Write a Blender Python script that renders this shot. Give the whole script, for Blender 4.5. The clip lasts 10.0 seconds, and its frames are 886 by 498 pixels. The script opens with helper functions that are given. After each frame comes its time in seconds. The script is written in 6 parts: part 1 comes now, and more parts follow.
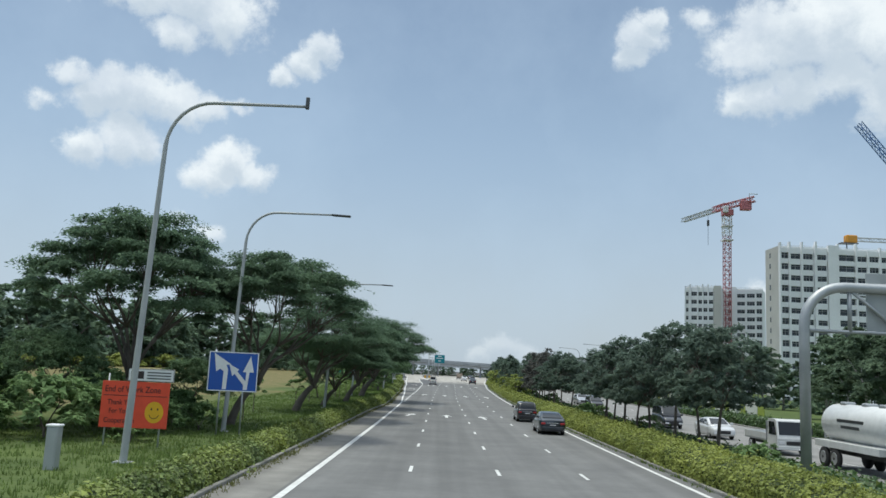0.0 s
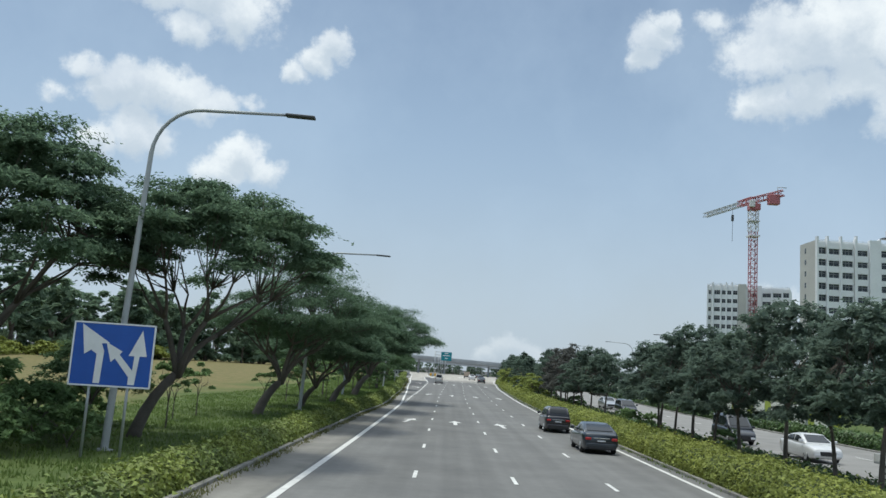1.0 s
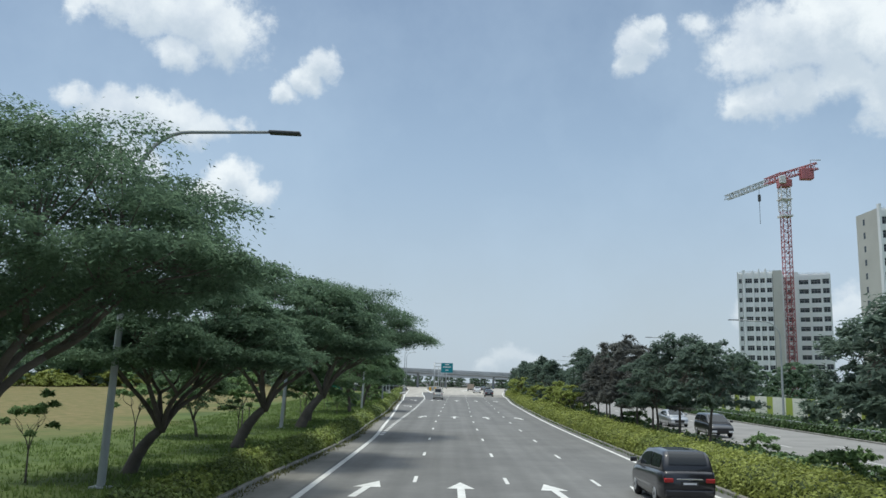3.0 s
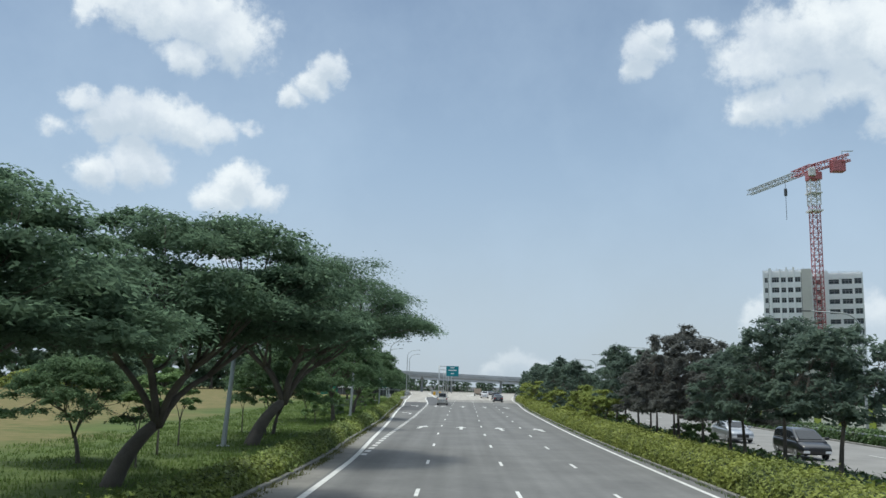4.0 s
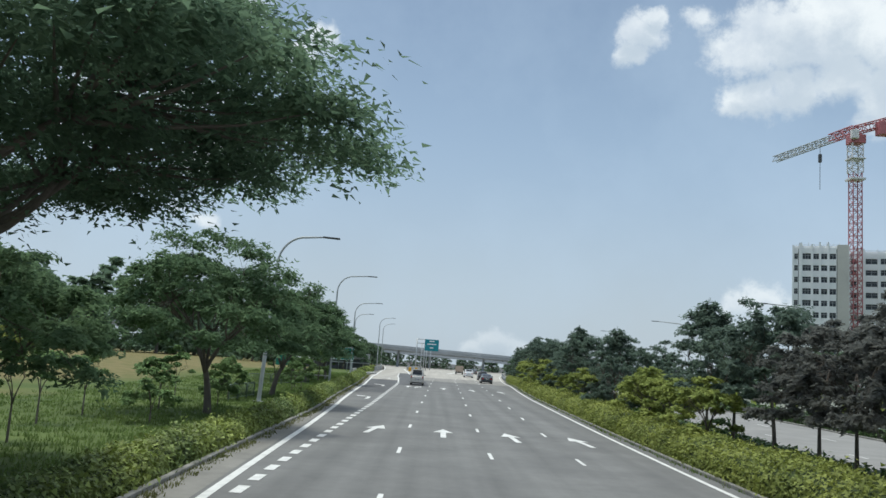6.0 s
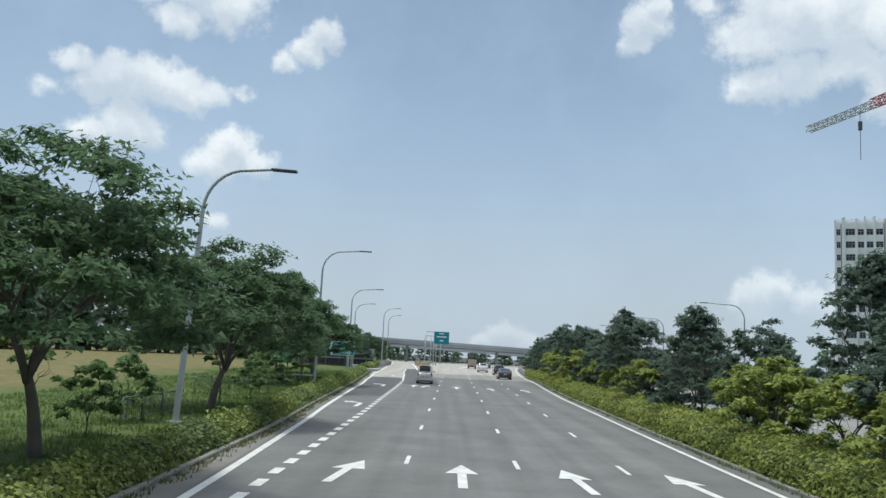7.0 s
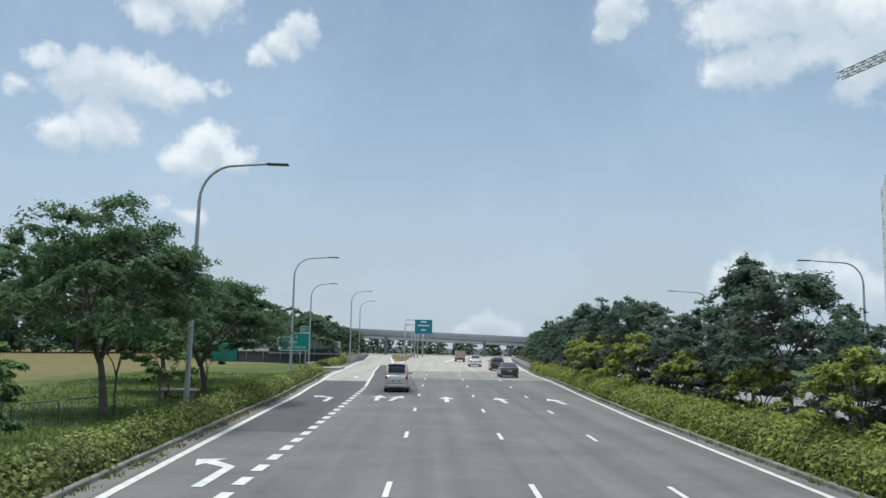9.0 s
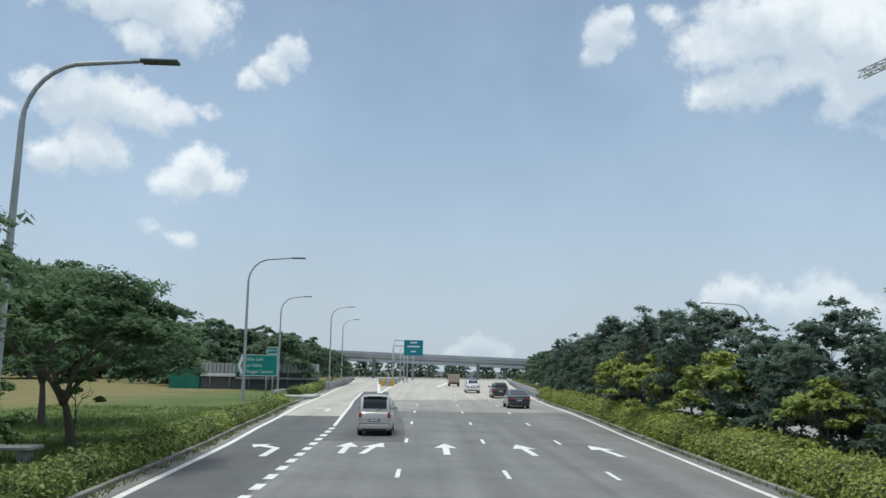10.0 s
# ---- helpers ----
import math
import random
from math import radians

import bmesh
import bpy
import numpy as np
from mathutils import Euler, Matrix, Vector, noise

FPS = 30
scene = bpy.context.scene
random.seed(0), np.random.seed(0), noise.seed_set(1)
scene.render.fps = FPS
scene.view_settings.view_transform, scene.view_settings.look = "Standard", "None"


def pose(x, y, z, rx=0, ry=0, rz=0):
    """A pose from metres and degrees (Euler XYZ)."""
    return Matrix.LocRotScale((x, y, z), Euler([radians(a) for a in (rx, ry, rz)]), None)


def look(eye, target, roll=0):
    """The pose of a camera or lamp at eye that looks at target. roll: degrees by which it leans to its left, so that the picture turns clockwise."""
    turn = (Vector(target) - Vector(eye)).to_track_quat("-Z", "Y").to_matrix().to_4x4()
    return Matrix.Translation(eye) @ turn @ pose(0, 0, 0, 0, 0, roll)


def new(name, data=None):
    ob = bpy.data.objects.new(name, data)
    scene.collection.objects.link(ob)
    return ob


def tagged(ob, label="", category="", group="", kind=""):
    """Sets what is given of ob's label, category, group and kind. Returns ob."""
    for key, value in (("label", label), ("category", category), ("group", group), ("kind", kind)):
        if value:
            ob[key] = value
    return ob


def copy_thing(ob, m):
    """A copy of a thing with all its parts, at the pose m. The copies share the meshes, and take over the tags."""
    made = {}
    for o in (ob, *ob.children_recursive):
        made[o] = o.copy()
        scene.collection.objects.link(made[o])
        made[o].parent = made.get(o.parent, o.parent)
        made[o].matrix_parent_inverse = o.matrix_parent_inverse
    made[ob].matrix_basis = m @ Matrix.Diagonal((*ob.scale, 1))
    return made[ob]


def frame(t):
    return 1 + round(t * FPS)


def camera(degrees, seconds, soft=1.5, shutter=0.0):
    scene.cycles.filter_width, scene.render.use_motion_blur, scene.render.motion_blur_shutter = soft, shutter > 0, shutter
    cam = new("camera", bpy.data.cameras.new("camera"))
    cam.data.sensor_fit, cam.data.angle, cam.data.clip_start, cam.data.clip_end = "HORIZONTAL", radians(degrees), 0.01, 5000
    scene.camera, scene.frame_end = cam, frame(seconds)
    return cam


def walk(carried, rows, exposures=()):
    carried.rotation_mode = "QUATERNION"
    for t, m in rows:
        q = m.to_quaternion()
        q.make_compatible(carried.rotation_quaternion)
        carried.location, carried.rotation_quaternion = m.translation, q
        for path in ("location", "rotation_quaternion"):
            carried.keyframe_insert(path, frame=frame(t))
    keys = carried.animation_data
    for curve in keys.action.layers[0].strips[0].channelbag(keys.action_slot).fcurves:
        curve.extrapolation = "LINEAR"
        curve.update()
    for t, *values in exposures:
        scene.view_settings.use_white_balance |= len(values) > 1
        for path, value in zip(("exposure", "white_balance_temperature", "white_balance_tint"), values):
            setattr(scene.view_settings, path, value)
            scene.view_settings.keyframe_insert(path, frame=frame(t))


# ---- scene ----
cam = camera(56.5, 10.0)
PATH = [
    (0, (-0.33, 0.458, 3.564), (-0.339, 2.436, 3.856), 2.7),
    (0.5, (-0.437, 7.732, 3.412), (-0.456, 9.711, 3.703), 3.2),
    (1, (-0.458, 15.587, 3.285), (-0.487, 17.566, 3.573), 3.8),
    (1.5, (-0.323, 23.265, 3.21), (-0.346, 25.243, 3.502), 3.0),
    (2, (-0.186, 31.013, 3.257), (-0.202, 32.991, 3.551), 2.1),
    (2.5, (-0.094, 38.775, 3.24), (-0.108, 40.751, 3.547), 1.1),
    (4, (-0.137, 60.957, 3.069), (-0.174, 62.929, 3.399), 1.5),
    (4.5, (-0.104, 68.629, 3.076), (-0.114, 70.605, 3.381), 1.4),
    (5, (-0.103, 76.254, 3.05), (-0.077, 78.233, 3.339), 0.9),
    (5.5, (-0.188, 83.671, 3.01), (-0.153, 85.649, 3.299), 2.2),
    (6, (-0.239, 91.496, 2.943), (-0.235, 93.477, 3.22), 3.9),
    (7.5, (-0.17, 114.945, 3.002), (-0.175, 116.928, 3.262), 1.7),
    (8, (-0.117, 121.756, 2.966), (-0.098, 123.739, 3.223), 0.9),
    (8.5, (-0.171, 129.313, 3.053), (-0.146, 131.299, 3.292), 1.1),
    (9, (-0.083, 137.035, 3.161), (-0.051, 139.021, 3.402), 1.2),
    (9.5, (-0.009, 144.594, 3.188), (0.04, 146.575, 3.459), 0.8),
    (10, (-0.084, 152.24, 3.321), (-0.029, 154.217, 3.615), 0.9),
]
walk(cam, [(t, look(eye, target, roll)) for t, eye, target, roll in PATH],
     exposures=[(0.0, 0.08, 5920, 5), (10.0, 0.08, 5920, 5)])

# ---- the line of the road ----
def smooth(a, b, v):
    k = min(1.0, max(0.0, (v - a) / (b - a)))
    return k * k * (3 - 2 * k)


def road_z(y):
    if y < 0:
        return -0.0110 * y
    if y < 150:
        return 6.736e-5 * y * y - 0.0110 * y
    if y < 215:
        return -0.134 + 0.0092 * (y - 150)
    return 0.464 + 0.30 * smooth(215, 280, y)


def bend(y):
    return 0.85 * smooth(112, 205, y)


def bank(x, y):
    """How much the planted verge and the median stand above the road."""
    fade = 1 - smooth(212, 245, y)
    if x < 0:
        return 0.5 * smooth(0.1, 2.2, kerb_left(y) - x) * fade
    return 0.35 * smooth(kerb_right(y) + 0.2, kerb_right(y) + 2.2, x) * (1 - smooth(OPP_LEFT - 2.2, OPP_LEFT - 0.4, x))


def veer(x, y):
    """The main carriageway swings to the right beyond the slip road's nose; the slip road does not."""
    return float(np.interp(y, (190, 201, 212, 224, 235, 255, 290, 338, 420, 900), (0, 0.1, 0.22, 0.42, 0.75, 1.6, 4.0, 8.0, 16.0, 90.0))) * smooth(-4.0, -1.0, x)


def at(x, y, h=0.0):
    return Vector((x + bend(y) + veer(x, y), y, road_z(y) + h))


def unveer(across, y):
    """The road's own x for a place that lies so far across from the y axis."""
    lo, hi = -700.0, 700.0
    for _ in range(40):
        x = (lo + hi) / 2
        lo, hi = (x, hi) if at(x, y).x < across else (lo, x)
    return x


def edge_left(y):
    return float(np.interp(y, (-80, 60, 90, 102, 110, 115, 130, 147, 154, 164, 175, 187, 196, 205, 220, 240, 260, 300, 400, 900), (-4.85, -4.82, -4.85, -4.92, -5.22, -5.42, -5.95, -6.75, -7.2, -7.7, -8.2, -8.6, -9.15, -9.5, -10.3, -10.9, -11.7, -13.1, -19, -70)))


def kerb_left(y):
    return edge_left(y) - float(np.interp(y, (-80, 60, 78, 94, 114, 130, 141, 175, 205, 235, 900), (1.9, 2.1, 2.0, 1.45, 1.3, 1.05, 0.8, 0.8, 0.9, 1.0, 1.0)))


def edge_right(y):
    return float(np.interp(y, (175, 181, 195, 209, 255, 338), (8.95, 9.1, 9.45, 9.95, 10.6, 11.0)))


def kerb_right(y):
    return edge_right(y) + 0.6


LINE_A, LINE_B, LINE_C = -1.33, 2.09, 5.46
OPP_LEFT, OPP_RIGHT = 17.6, 29.5

# ---- light ----
SUN_TO = Vector((-0.22, 0.05, 1.0)).normalized()
sun = new("sun", bpy.data.lights.new("sun", "SUN"))
sun.data.energy, sun.data.angle, sun.data.color = 2.0, radians(14.0), (1.0, 0.90, 0.72)
sun.matrix_world = look((0, 0, 200), Vector((0, 0, 200)) - SUN_TO)

world = bpy.data.worlds.new("sky")
scene.world = world
world.use_nodes = True
wn, wl = world.node_tree.nodes, world.node_tree.links
wn.clear()


def wnode(kind, **sets):
    n = wn.new(kind)
    for k, v in sets.items():
        setattr(n, k, v)
    return n


sky = wnode("ShaderNodeTexSky", sky_type="NISHITA", sun_disc=False)
sky.sun_elevation = math.asin(SUN_TO.z)
sky.sun_rotation = math.atan2(SUN_TO.x, SUN_TO.y)
sky.air_density, sky.dust_density, sky.ozone_density = 1.0, 2.2, 1.5
coord = wnode("ShaderNodeTexCoord")


def wmath(op, a, b=None, clamp=False):
    n = wnode("ShaderNodeMath", operation=op, use_clamp=clamp)
    for i, v in enumerate((a, b)):
        if v is None:
            continue
        if isinstance(v, (int, float)):
            n.inputs[i].default_value = v
        else:
            wl.new(v, n.inputs[i])
    return n.outputs[0]


def cloud_noise(scale, detail, rough):
    n = wnode("ShaderNodeTexNoise")
    n.inputs["Scale"].default_value, n.inputs["Detail"].default_value, n.inputs["Roughness"].default_value = scale, detail, rough
    wl.new(coord.outputs["Generated"], n.inputs["Vector"])
    return n


warp = cloud_noise(9.0, 9.0, 0.62)
billow = cloud_noise(22.0, 10.0, 0.64)
shift = wnode("ShaderNodeVectorMath", operation="MULTIPLY_ADD")
wl.new(warp.outputs["Color"], shift.inputs[0])
shift.inputs[1].default_value = (0.07, 0.07, 0.06)
wl.new(coord.outputs["Generated"], shift.inputs[2])
squash = wnode("ShaderNodeVectorMath", operation="MULTIPLY")
wl.new(shift.outputs[0], squash.inputs[0])
squash.inputs[1].default_value = (1.0, 1.0, 1.35)
# cumulus heaps: bearing from straight ahead (right positive), height above the horizon, half width, all in degrees, and how thin a wisp is
CLOUDS = [
    (-16.6, 22.9, 2.3), (-18.7, 23.7, 1.9), (-21.2, 23.8, 1.7), (-23.7, 23.8, 1.5), (-26.4, 22.9, 1.3, 0.3), (-19.5, 21.1, 1.3), (-9.8, 21.4, 1.1), (-10.8, 20.5, 1.0),
    (-12.1, 19.5, 0.8), (-23.0, 17.0, 1.7), (-21.2, 16.9, 1.9), (-19.2, 16.5, 1.6), (-24.8, 16.3, 1.3), (-17.1, 16.5, 1.2), (-25.9, 17.5, 1.1),
    (-15.2, 16.8, 1.1, 0.35), (-27.1, 15.7, 1.2, 0.35), (-22.4, 14.0, 1.7), (-20.9, 13.8, 1.3), (-24.4, 13.2, 1.3), (-15.6, 13.2, 1.5), (-16.7, 12.1, 1.4), (-14.0, 12.4, 1.2),
    (12.9, 22.6, 1.3), (12.5, 21.5, 1.0), (13.8, 23.6, 0.9), (17.3, 23.6, 1.6, 0.4), (20.9, 21.5, 2.3), (23.4, 22.4, 3.2), (26.5, 22.3, 3.4), (29.0, 21.6, 3.4),
    (21.1, 18.7, 1.9), (23.3, 19.5, 2.1), (26.3, 19.5, 2.2), (28.9, 18.6, 2.2), (19.6, 18.3, 1.1), (31.5, 20.8, 4.5), (35.7, 19.0, 5.2), (3.9, 2.0, 1.1),
    (2.5, 1.5, 0.8), (5.4, 1.5, 1.0), (21.3, 4.9, 1.6), (23.7, 4.6, 1.4), (26.3, 4.9, 1.7), (19.9, 4.5, 1.1), (28.5, 3.9, 1.5), (-18.4, 8.7, 0.9, 0.2),
    (-16.6, 8.2, 1.0, 0.2), (22.0, 5.1, 1.1),
]
total = low = None
for az, el, r, *thin in CLOUDS:
    c = Vector((math.sin(radians(az)) * math.cos(radians(el)) + 0.035, math.cos(radians(az)) * math.cos(radians(el)) + 0.035, 1.35 * (math.sin(radians(el)) + 0.03)))
    d = wnode("ShaderNodeVectorMath", operation="DISTANCE")
    wl.new(squash.outputs[0], d.inputs[0])
    d.inputs[1].default_value = c
    heap = wmath("MULTIPLY_ADD", d.outputs["Value"], -1 / (radians(r) * 1.25))
    heap.node.inputs[2].default_value = 1.0 - (thin[0] if thin else 0.0)
    total = heap if total is None else wmath("MAXIMUM", total, heap)
    # the shaded foot of each heap
    d = wnode("ShaderNodeVectorMath", operation="DISTANCE")
    wl.new(squash.outputs[0], d.inputs[0])
    d.inputs[1].default_value = c - Vector((0, 0, radians(r) * 0.95))
    foot = wmath("MULTIPLY_ADD", d.outputs["Value"], -1 / (radians(r) * 1.05))
    foot.node.inputs[2].default_value = 1.0 - (thin[0] if thin else 0.0)
    low = foot if low is None else wmath("MAXIMUM", low, foot)
rough_edge = wmath("MULTIPLY_ADD", billow.outputs["Fac"], 2.3)
rough_edge.node.inputs[2].default_value = -1.15
field = wmath("ADD", wmath("MAXIMUM", total, -1.0), rough_edge)
cover = wnode("ShaderNodeMapRange", interpolation_type="SMOOTHSTEP")
wl.new(field, cover.inputs["Value"])
cover.inputs["From Min"].default_value, cover.inputs["From Max"].default_value = -0.2, 0.5
# heaps near the horizon pale into the milky air
far_air = wnode("ShaderNodeMapRange", interpolation_type="SMOOTHSTEP")
far_sep = wnode("ShaderNodeSeparateXYZ")
wl.new(coord.outputs["Generated"], far_sep.inputs[0])
wl.new(far_sep.outputs["Z"], far_air.inputs["Value"])
far_air.inputs["From Min"].default_value, far_air.inputs["From Max"].default_value = -0.02, 0.2
far_air.inputs["To Min"].default_value, far_air.inputs["To Max"].default_value = 0.3, 0.95
total = wmath("MULTIPLY", cover.outputs[0], far_air.outputs[0])
# thin veil and streaks all over the sky
veil = cloud_noise(2.6, 7.0, 0.6)
veil_amount = wnode("ShaderNodeMapRange")
wl.new(veil.outputs["Fac"], veil_amount.inputs["Value"])
veil_amount.inputs["From Min"].default_value, veil_amount.inputs["From Max"].default_value = 0.42, 0.75
veil_amount.inputs["To Max"].default_value = 0.45
# milky air towards the horizon
sep = wnode("ShaderNodeSeparateXYZ")
wl.new(coord.outputs["Generated"], sep.inputs[0])
haze = wnode("ShaderNodeMapRange")
wl.new(sep.outputs["Z"], haze.inputs["Value"])
haze.inputs["From Min"].default_value, haze.inputs["From Max"].default_value = 0.0, 0.6
haze.inputs["To Min"].default_value, haze.inputs["To Max"].default_value = 0.85, 0.2
haze.interpolation_type = "SMOOTHSTEP"


def wmix(fac, a, b):
    n = wnode("ShaderNodeMix", data_type="RGBA")
    for sock, v in ((n.inputs[0], fac), (n.inputs[6], a), (n.inputs[7], b)):
        if isinstance(v, (int, float)):
            sock.default_value = v
        elif isinstance(v, tuple):
            sock.default_value = (*v, 1)
        else:
            wl.new(v, sock)
    return n.outputs[2]


SKY_GAIN = 0.083
shade_noise = cloud_noise(13.0, 7.0, 0.58)
cloud_tone = wnode("ShaderNodeValToRGB")
cloud_tone.color_ramp.elements[0].position, cloud_tone.color_ramp.elements[1].position = 0.36, 0.6
cloud_tone.color_ramp.elements[0].color, cloud_tone.color_ramp.elements[1].color = (8.4, 8.6, 8.9, 1), (11.0, 10.8, 10.4, 1)
wl.new(shade_noise.outputs["Fac"], cloud_tone.inputs[0])
shade = wnode("ShaderNodeMapRange", interpolation_type="SMOOTHSTEP")
wl.new(wmath("ADD", low, wmath("MULTIPLY", rough_edge, 0.9)), shade.inputs["Value"])
shade.inputs["From Min"].default_value, shade.inputs["From Max"].default_value = -0.25, 0.75
shade.inputs["To Max"].default_value = 0.75
cloud_colour = wmix(shade.outputs[0], cloud_tone.outputs[0], (6.3, 6.9, 7.5))
low_air = wnode("ShaderNodeMapRange", interpolation_type="SMOOTHSTEP")
wl.new(sep.outputs["Z"], low_air.inputs["Value"])
low_air.inputs["From Min"].default_value, low_air.inputs["From Max"].default_value = 0.0, 0.3
c1 = wmix(haze.outputs[0], sky.outputs[0], wmix(low_air.outputs[0], (6.65, 7.1, 7.4), (5.9, 7.15, 8.5)))
c2 = wmix(veil_amount.outputs[0], c1, (6.6, 7.7, 8.9))
c3 = wmix(total, c2, cloud_colour)
# bright fill added to the sky overhead, above the view, to soften the shade
zenith_fill = wnode("ShaderNodeMapRange", interpolation_type="SMOOTHSTEP")
wl.new(sep.outputs["Z"], zenith_fill.inputs["Value"])
zenith_fill.inputs["From Min"].default_value, zenith_fill.inputs["From Max"].default_value = 0.46, 0.95
c3 = wmix(zenith_fill.outputs[0], c3, (17.5, 17.6, 17.8))
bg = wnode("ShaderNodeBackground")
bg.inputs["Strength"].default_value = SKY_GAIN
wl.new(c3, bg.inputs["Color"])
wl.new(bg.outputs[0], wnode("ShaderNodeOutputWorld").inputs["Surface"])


# ---- materials ----
def material(name, tone, tone2=None, rough=0.8, metal=0.0, scale=4.0, fine=40.0, bump=0.15, spread=0.0, leaf=0.0, coat=0.0, spec=0.5, depth=0.02):
    """Two-scale procedural surface; spread varies pieces by their random value; leaf lets light through."""
    m = bpy.data.materials.new(name)
    m.use_nodes = True
    nt = m.node_tree
    bs = nt.nodes["Principled BSDF"]
    tone2 = tone2 or tuple(c * 0.72 for c in tone)
    tc = nt.nodes.new("ShaderNodeNewGeometry")

    def tex(sc, det):
        n = nt.nodes.new("ShaderNodeTexNoise")
        n.inputs["Scale"].default_value, n.inputs["Detail"].default_value = sc, det
        nt.links.new(tc.outputs["Position"], n.inputs["Vector"])
        return n
    big, small = tex(scale, 6), tex(fine, 3)
    add = nt.nodes.new("ShaderNodeMath")
    add.operation = "MULTIPLY_ADD"
    nt.links.new(small.outputs["Fac"], add.inputs[0])
    add.inputs[1].default_value = 0.45
    nt.links.new(big.outputs["Fac"], add.inputs[2])
    ramp = nt.nodes.new("ShaderNodeValToRGB")
    ramp.color_ramp.elements[0].position, ramp.color_ramp.elements[1].position = 0.5, 0.95
    ramp.color_ramp.elements[0].color, ramp.color_ramp.elements[1].color = (*tone2, 1), (*tone, 1)
    nt.links.new(add.outputs[0], ramp.inputs[0])
    col = ramp.outputs[0]
    if spread:
        hsv = nt.nodes.new("ShaderNodeHueSaturation")
        rnd = tc.outputs["Random Per Island"]
        mr = nt.nodes.new("ShaderNodeMapRange")
        mr.inputs["To Min"].default_value, mr.inputs["To Max"].default_value = 1 - spread, 1 + spread
        nt.links.new(rnd, mr.inputs["Value"])
        nt.links.new(mr.outputs[0], hsv.inputs["Value"])
        nt.links.new(col, hsv.inputs["Color"])
        col = hsv.outputs[0]
    nt.links.new(col, bs.inputs["Base Color"])
    bs.inputs["Roughness"].default_value, bs.inputs["Metallic"].default_value = rough, metal
    bs.inputs["Specular IOR Level"].default_value = spec
    bs.inputs["Coat Weight"].default_value = coat
    if bump:
        b = nt.nodes.new("ShaderNodeBump")
        b.inputs["Strength"].default_value, b.inputs["Distance"].default_value = bump, depth
        nt.links.new(add.outputs[0], b.inputs["Height"])
        nt.links.new(b.outputs[0], bs.inputs["Normal"])
    if leaf:
        tr = nt.nodes.new("ShaderNodeBsdfTranslucent")
        mx = nt.nodes.new("ShaderNodeMixShader")
        mx.inputs[0].default_value = leaf
        nt.links.new(col, tr.inputs["Color"])
        nt.links.new(bs.outputs[0], mx.inputs[1])
        nt.links.new(tr.outputs[0], mx.inputs[2])
        nt.links.new(mx.outputs[0], nt.nodes["Material Output"].inputs["Surface"])
    return m


def plain(name, tone, rough=0.5, metal=0.0, coat=0.0, spec=0.5):
    return material(name, tone, tuple(c * 0.86 for c in tone), rough, metal, 3.0, 60.0, 0.03, coat=coat, spec=spec, depth=0.004)


def glass(name, tone, rough=0.12):
    m = bpy.data.materials.new(name)
    m.use_nodes = True
    bs = m.node_tree.nodes["Principled BSDF"]
    bs.inputs["Base Color"].default_value = (*tone, 1)
    bs.inputs["Roughness"].default_value, bs.inputs["Specular IOR Level"].default_value = rough, 0.45
    return m


ASPHALT = material("asphalt", (0.175, 0.175, 0.17), (0.13, 0.13, 0.128), 0.86, 0, 0.35, 60, 0.25, spec=0.3)
OPP_ASPHALT = material("worn_pale_asphalt", (0.27, 0.265, 0.255), (0.20, 0.197, 0.19), 0.88, 0, 0.4, 50, 0.2, spec=0.3)
ASPHALT_NEW = material("asphalt_new", (0.115, 0.116, 0.118), (0.09, 0.091, 0.094), 0.86, 0, 0.5, 60, 0.25, spec=0.3)
CONCRETE_ROAD = material("pale_surfacing", (0.42, 0.40, 0.36), (0.33, 0.31, 0.28), 0.9, 0, 0.4, 50, 0.2, spec=0.3)
# mid tone towards the pale stretch; far sun glare is put into the colour
GLARE_ROAD = material("glare_asphalt", (0.29, 0.28, 0.26), (0.22, 0.213, 0.198), 0.88, 0, 0.4, 50, 0.2, spec=0.3)
SHOULDER = material("shoulder_asphalt", (0.235, 0.228, 0.208), (0.165, 0.16, 0.148), 0.9, 0, 0.6, 50, 0.25, spec=0.3)
PAINT = material("road_paint", (0.72, 0.72, 0.70), (0.52, 0.52, 0.50), 0.7, 0, 2.5, 45, 0.1)
KERB = material("kerb_concrete", (0.30, 0.29, 0.265), (0.15, 0.148, 0.13), 0.9, 0, 1.2, 30, 0.2)
GROUND = material("verge_and_field", (0.11, 0.15, 0.048), (0.06, 0.09, 0.032), 0.95, 0, 0.3, 3.5, 0.7, spec=0.1, depth=0.12)
LEAF_HEDGE_LEFT = material("hedge_leaf_with_yellow_tips", (0.3, 0.35, 0.075), (0.095, 0.145, 0.045), 0.65, 0, 0.22, 6, 0, 0.4, 0.25)
LEAF_GRASS = material("grass_blades", (0.17, 0.235, 0.072), (0.113, 0.163, 0.05), 0.85, 0, 0.25, 3, 0, 0.2, 0.6, spec=0.05)
LEAF_DRY = material("dry_grass_blades", (0.20, 0.20, 0.085), (0.12, 0.14, 0.055), 0.9, 0, 0.25, 3, 0, 0.2, 0.45, spec=0.05)
SOIL = material("median_soil", (0.09, 0.085, 0.035), (0.045, 0.055, 0.018), 0.95, 0, 0.4, 6.0, 0.6, spec=0.1, depth=0.1)
BARK = material("bark", (0.16, 0.135, 0.11), (0.09, 0.078, 0.065), 0.9, 0, 2.0, 22, 0.6)
BARK_PALE = material("pale_grey_bark", (0.36, 0.35, 0.32), (0.24, 0.235, 0.21), 0.9, 0, 2.0, 22, 0.4)
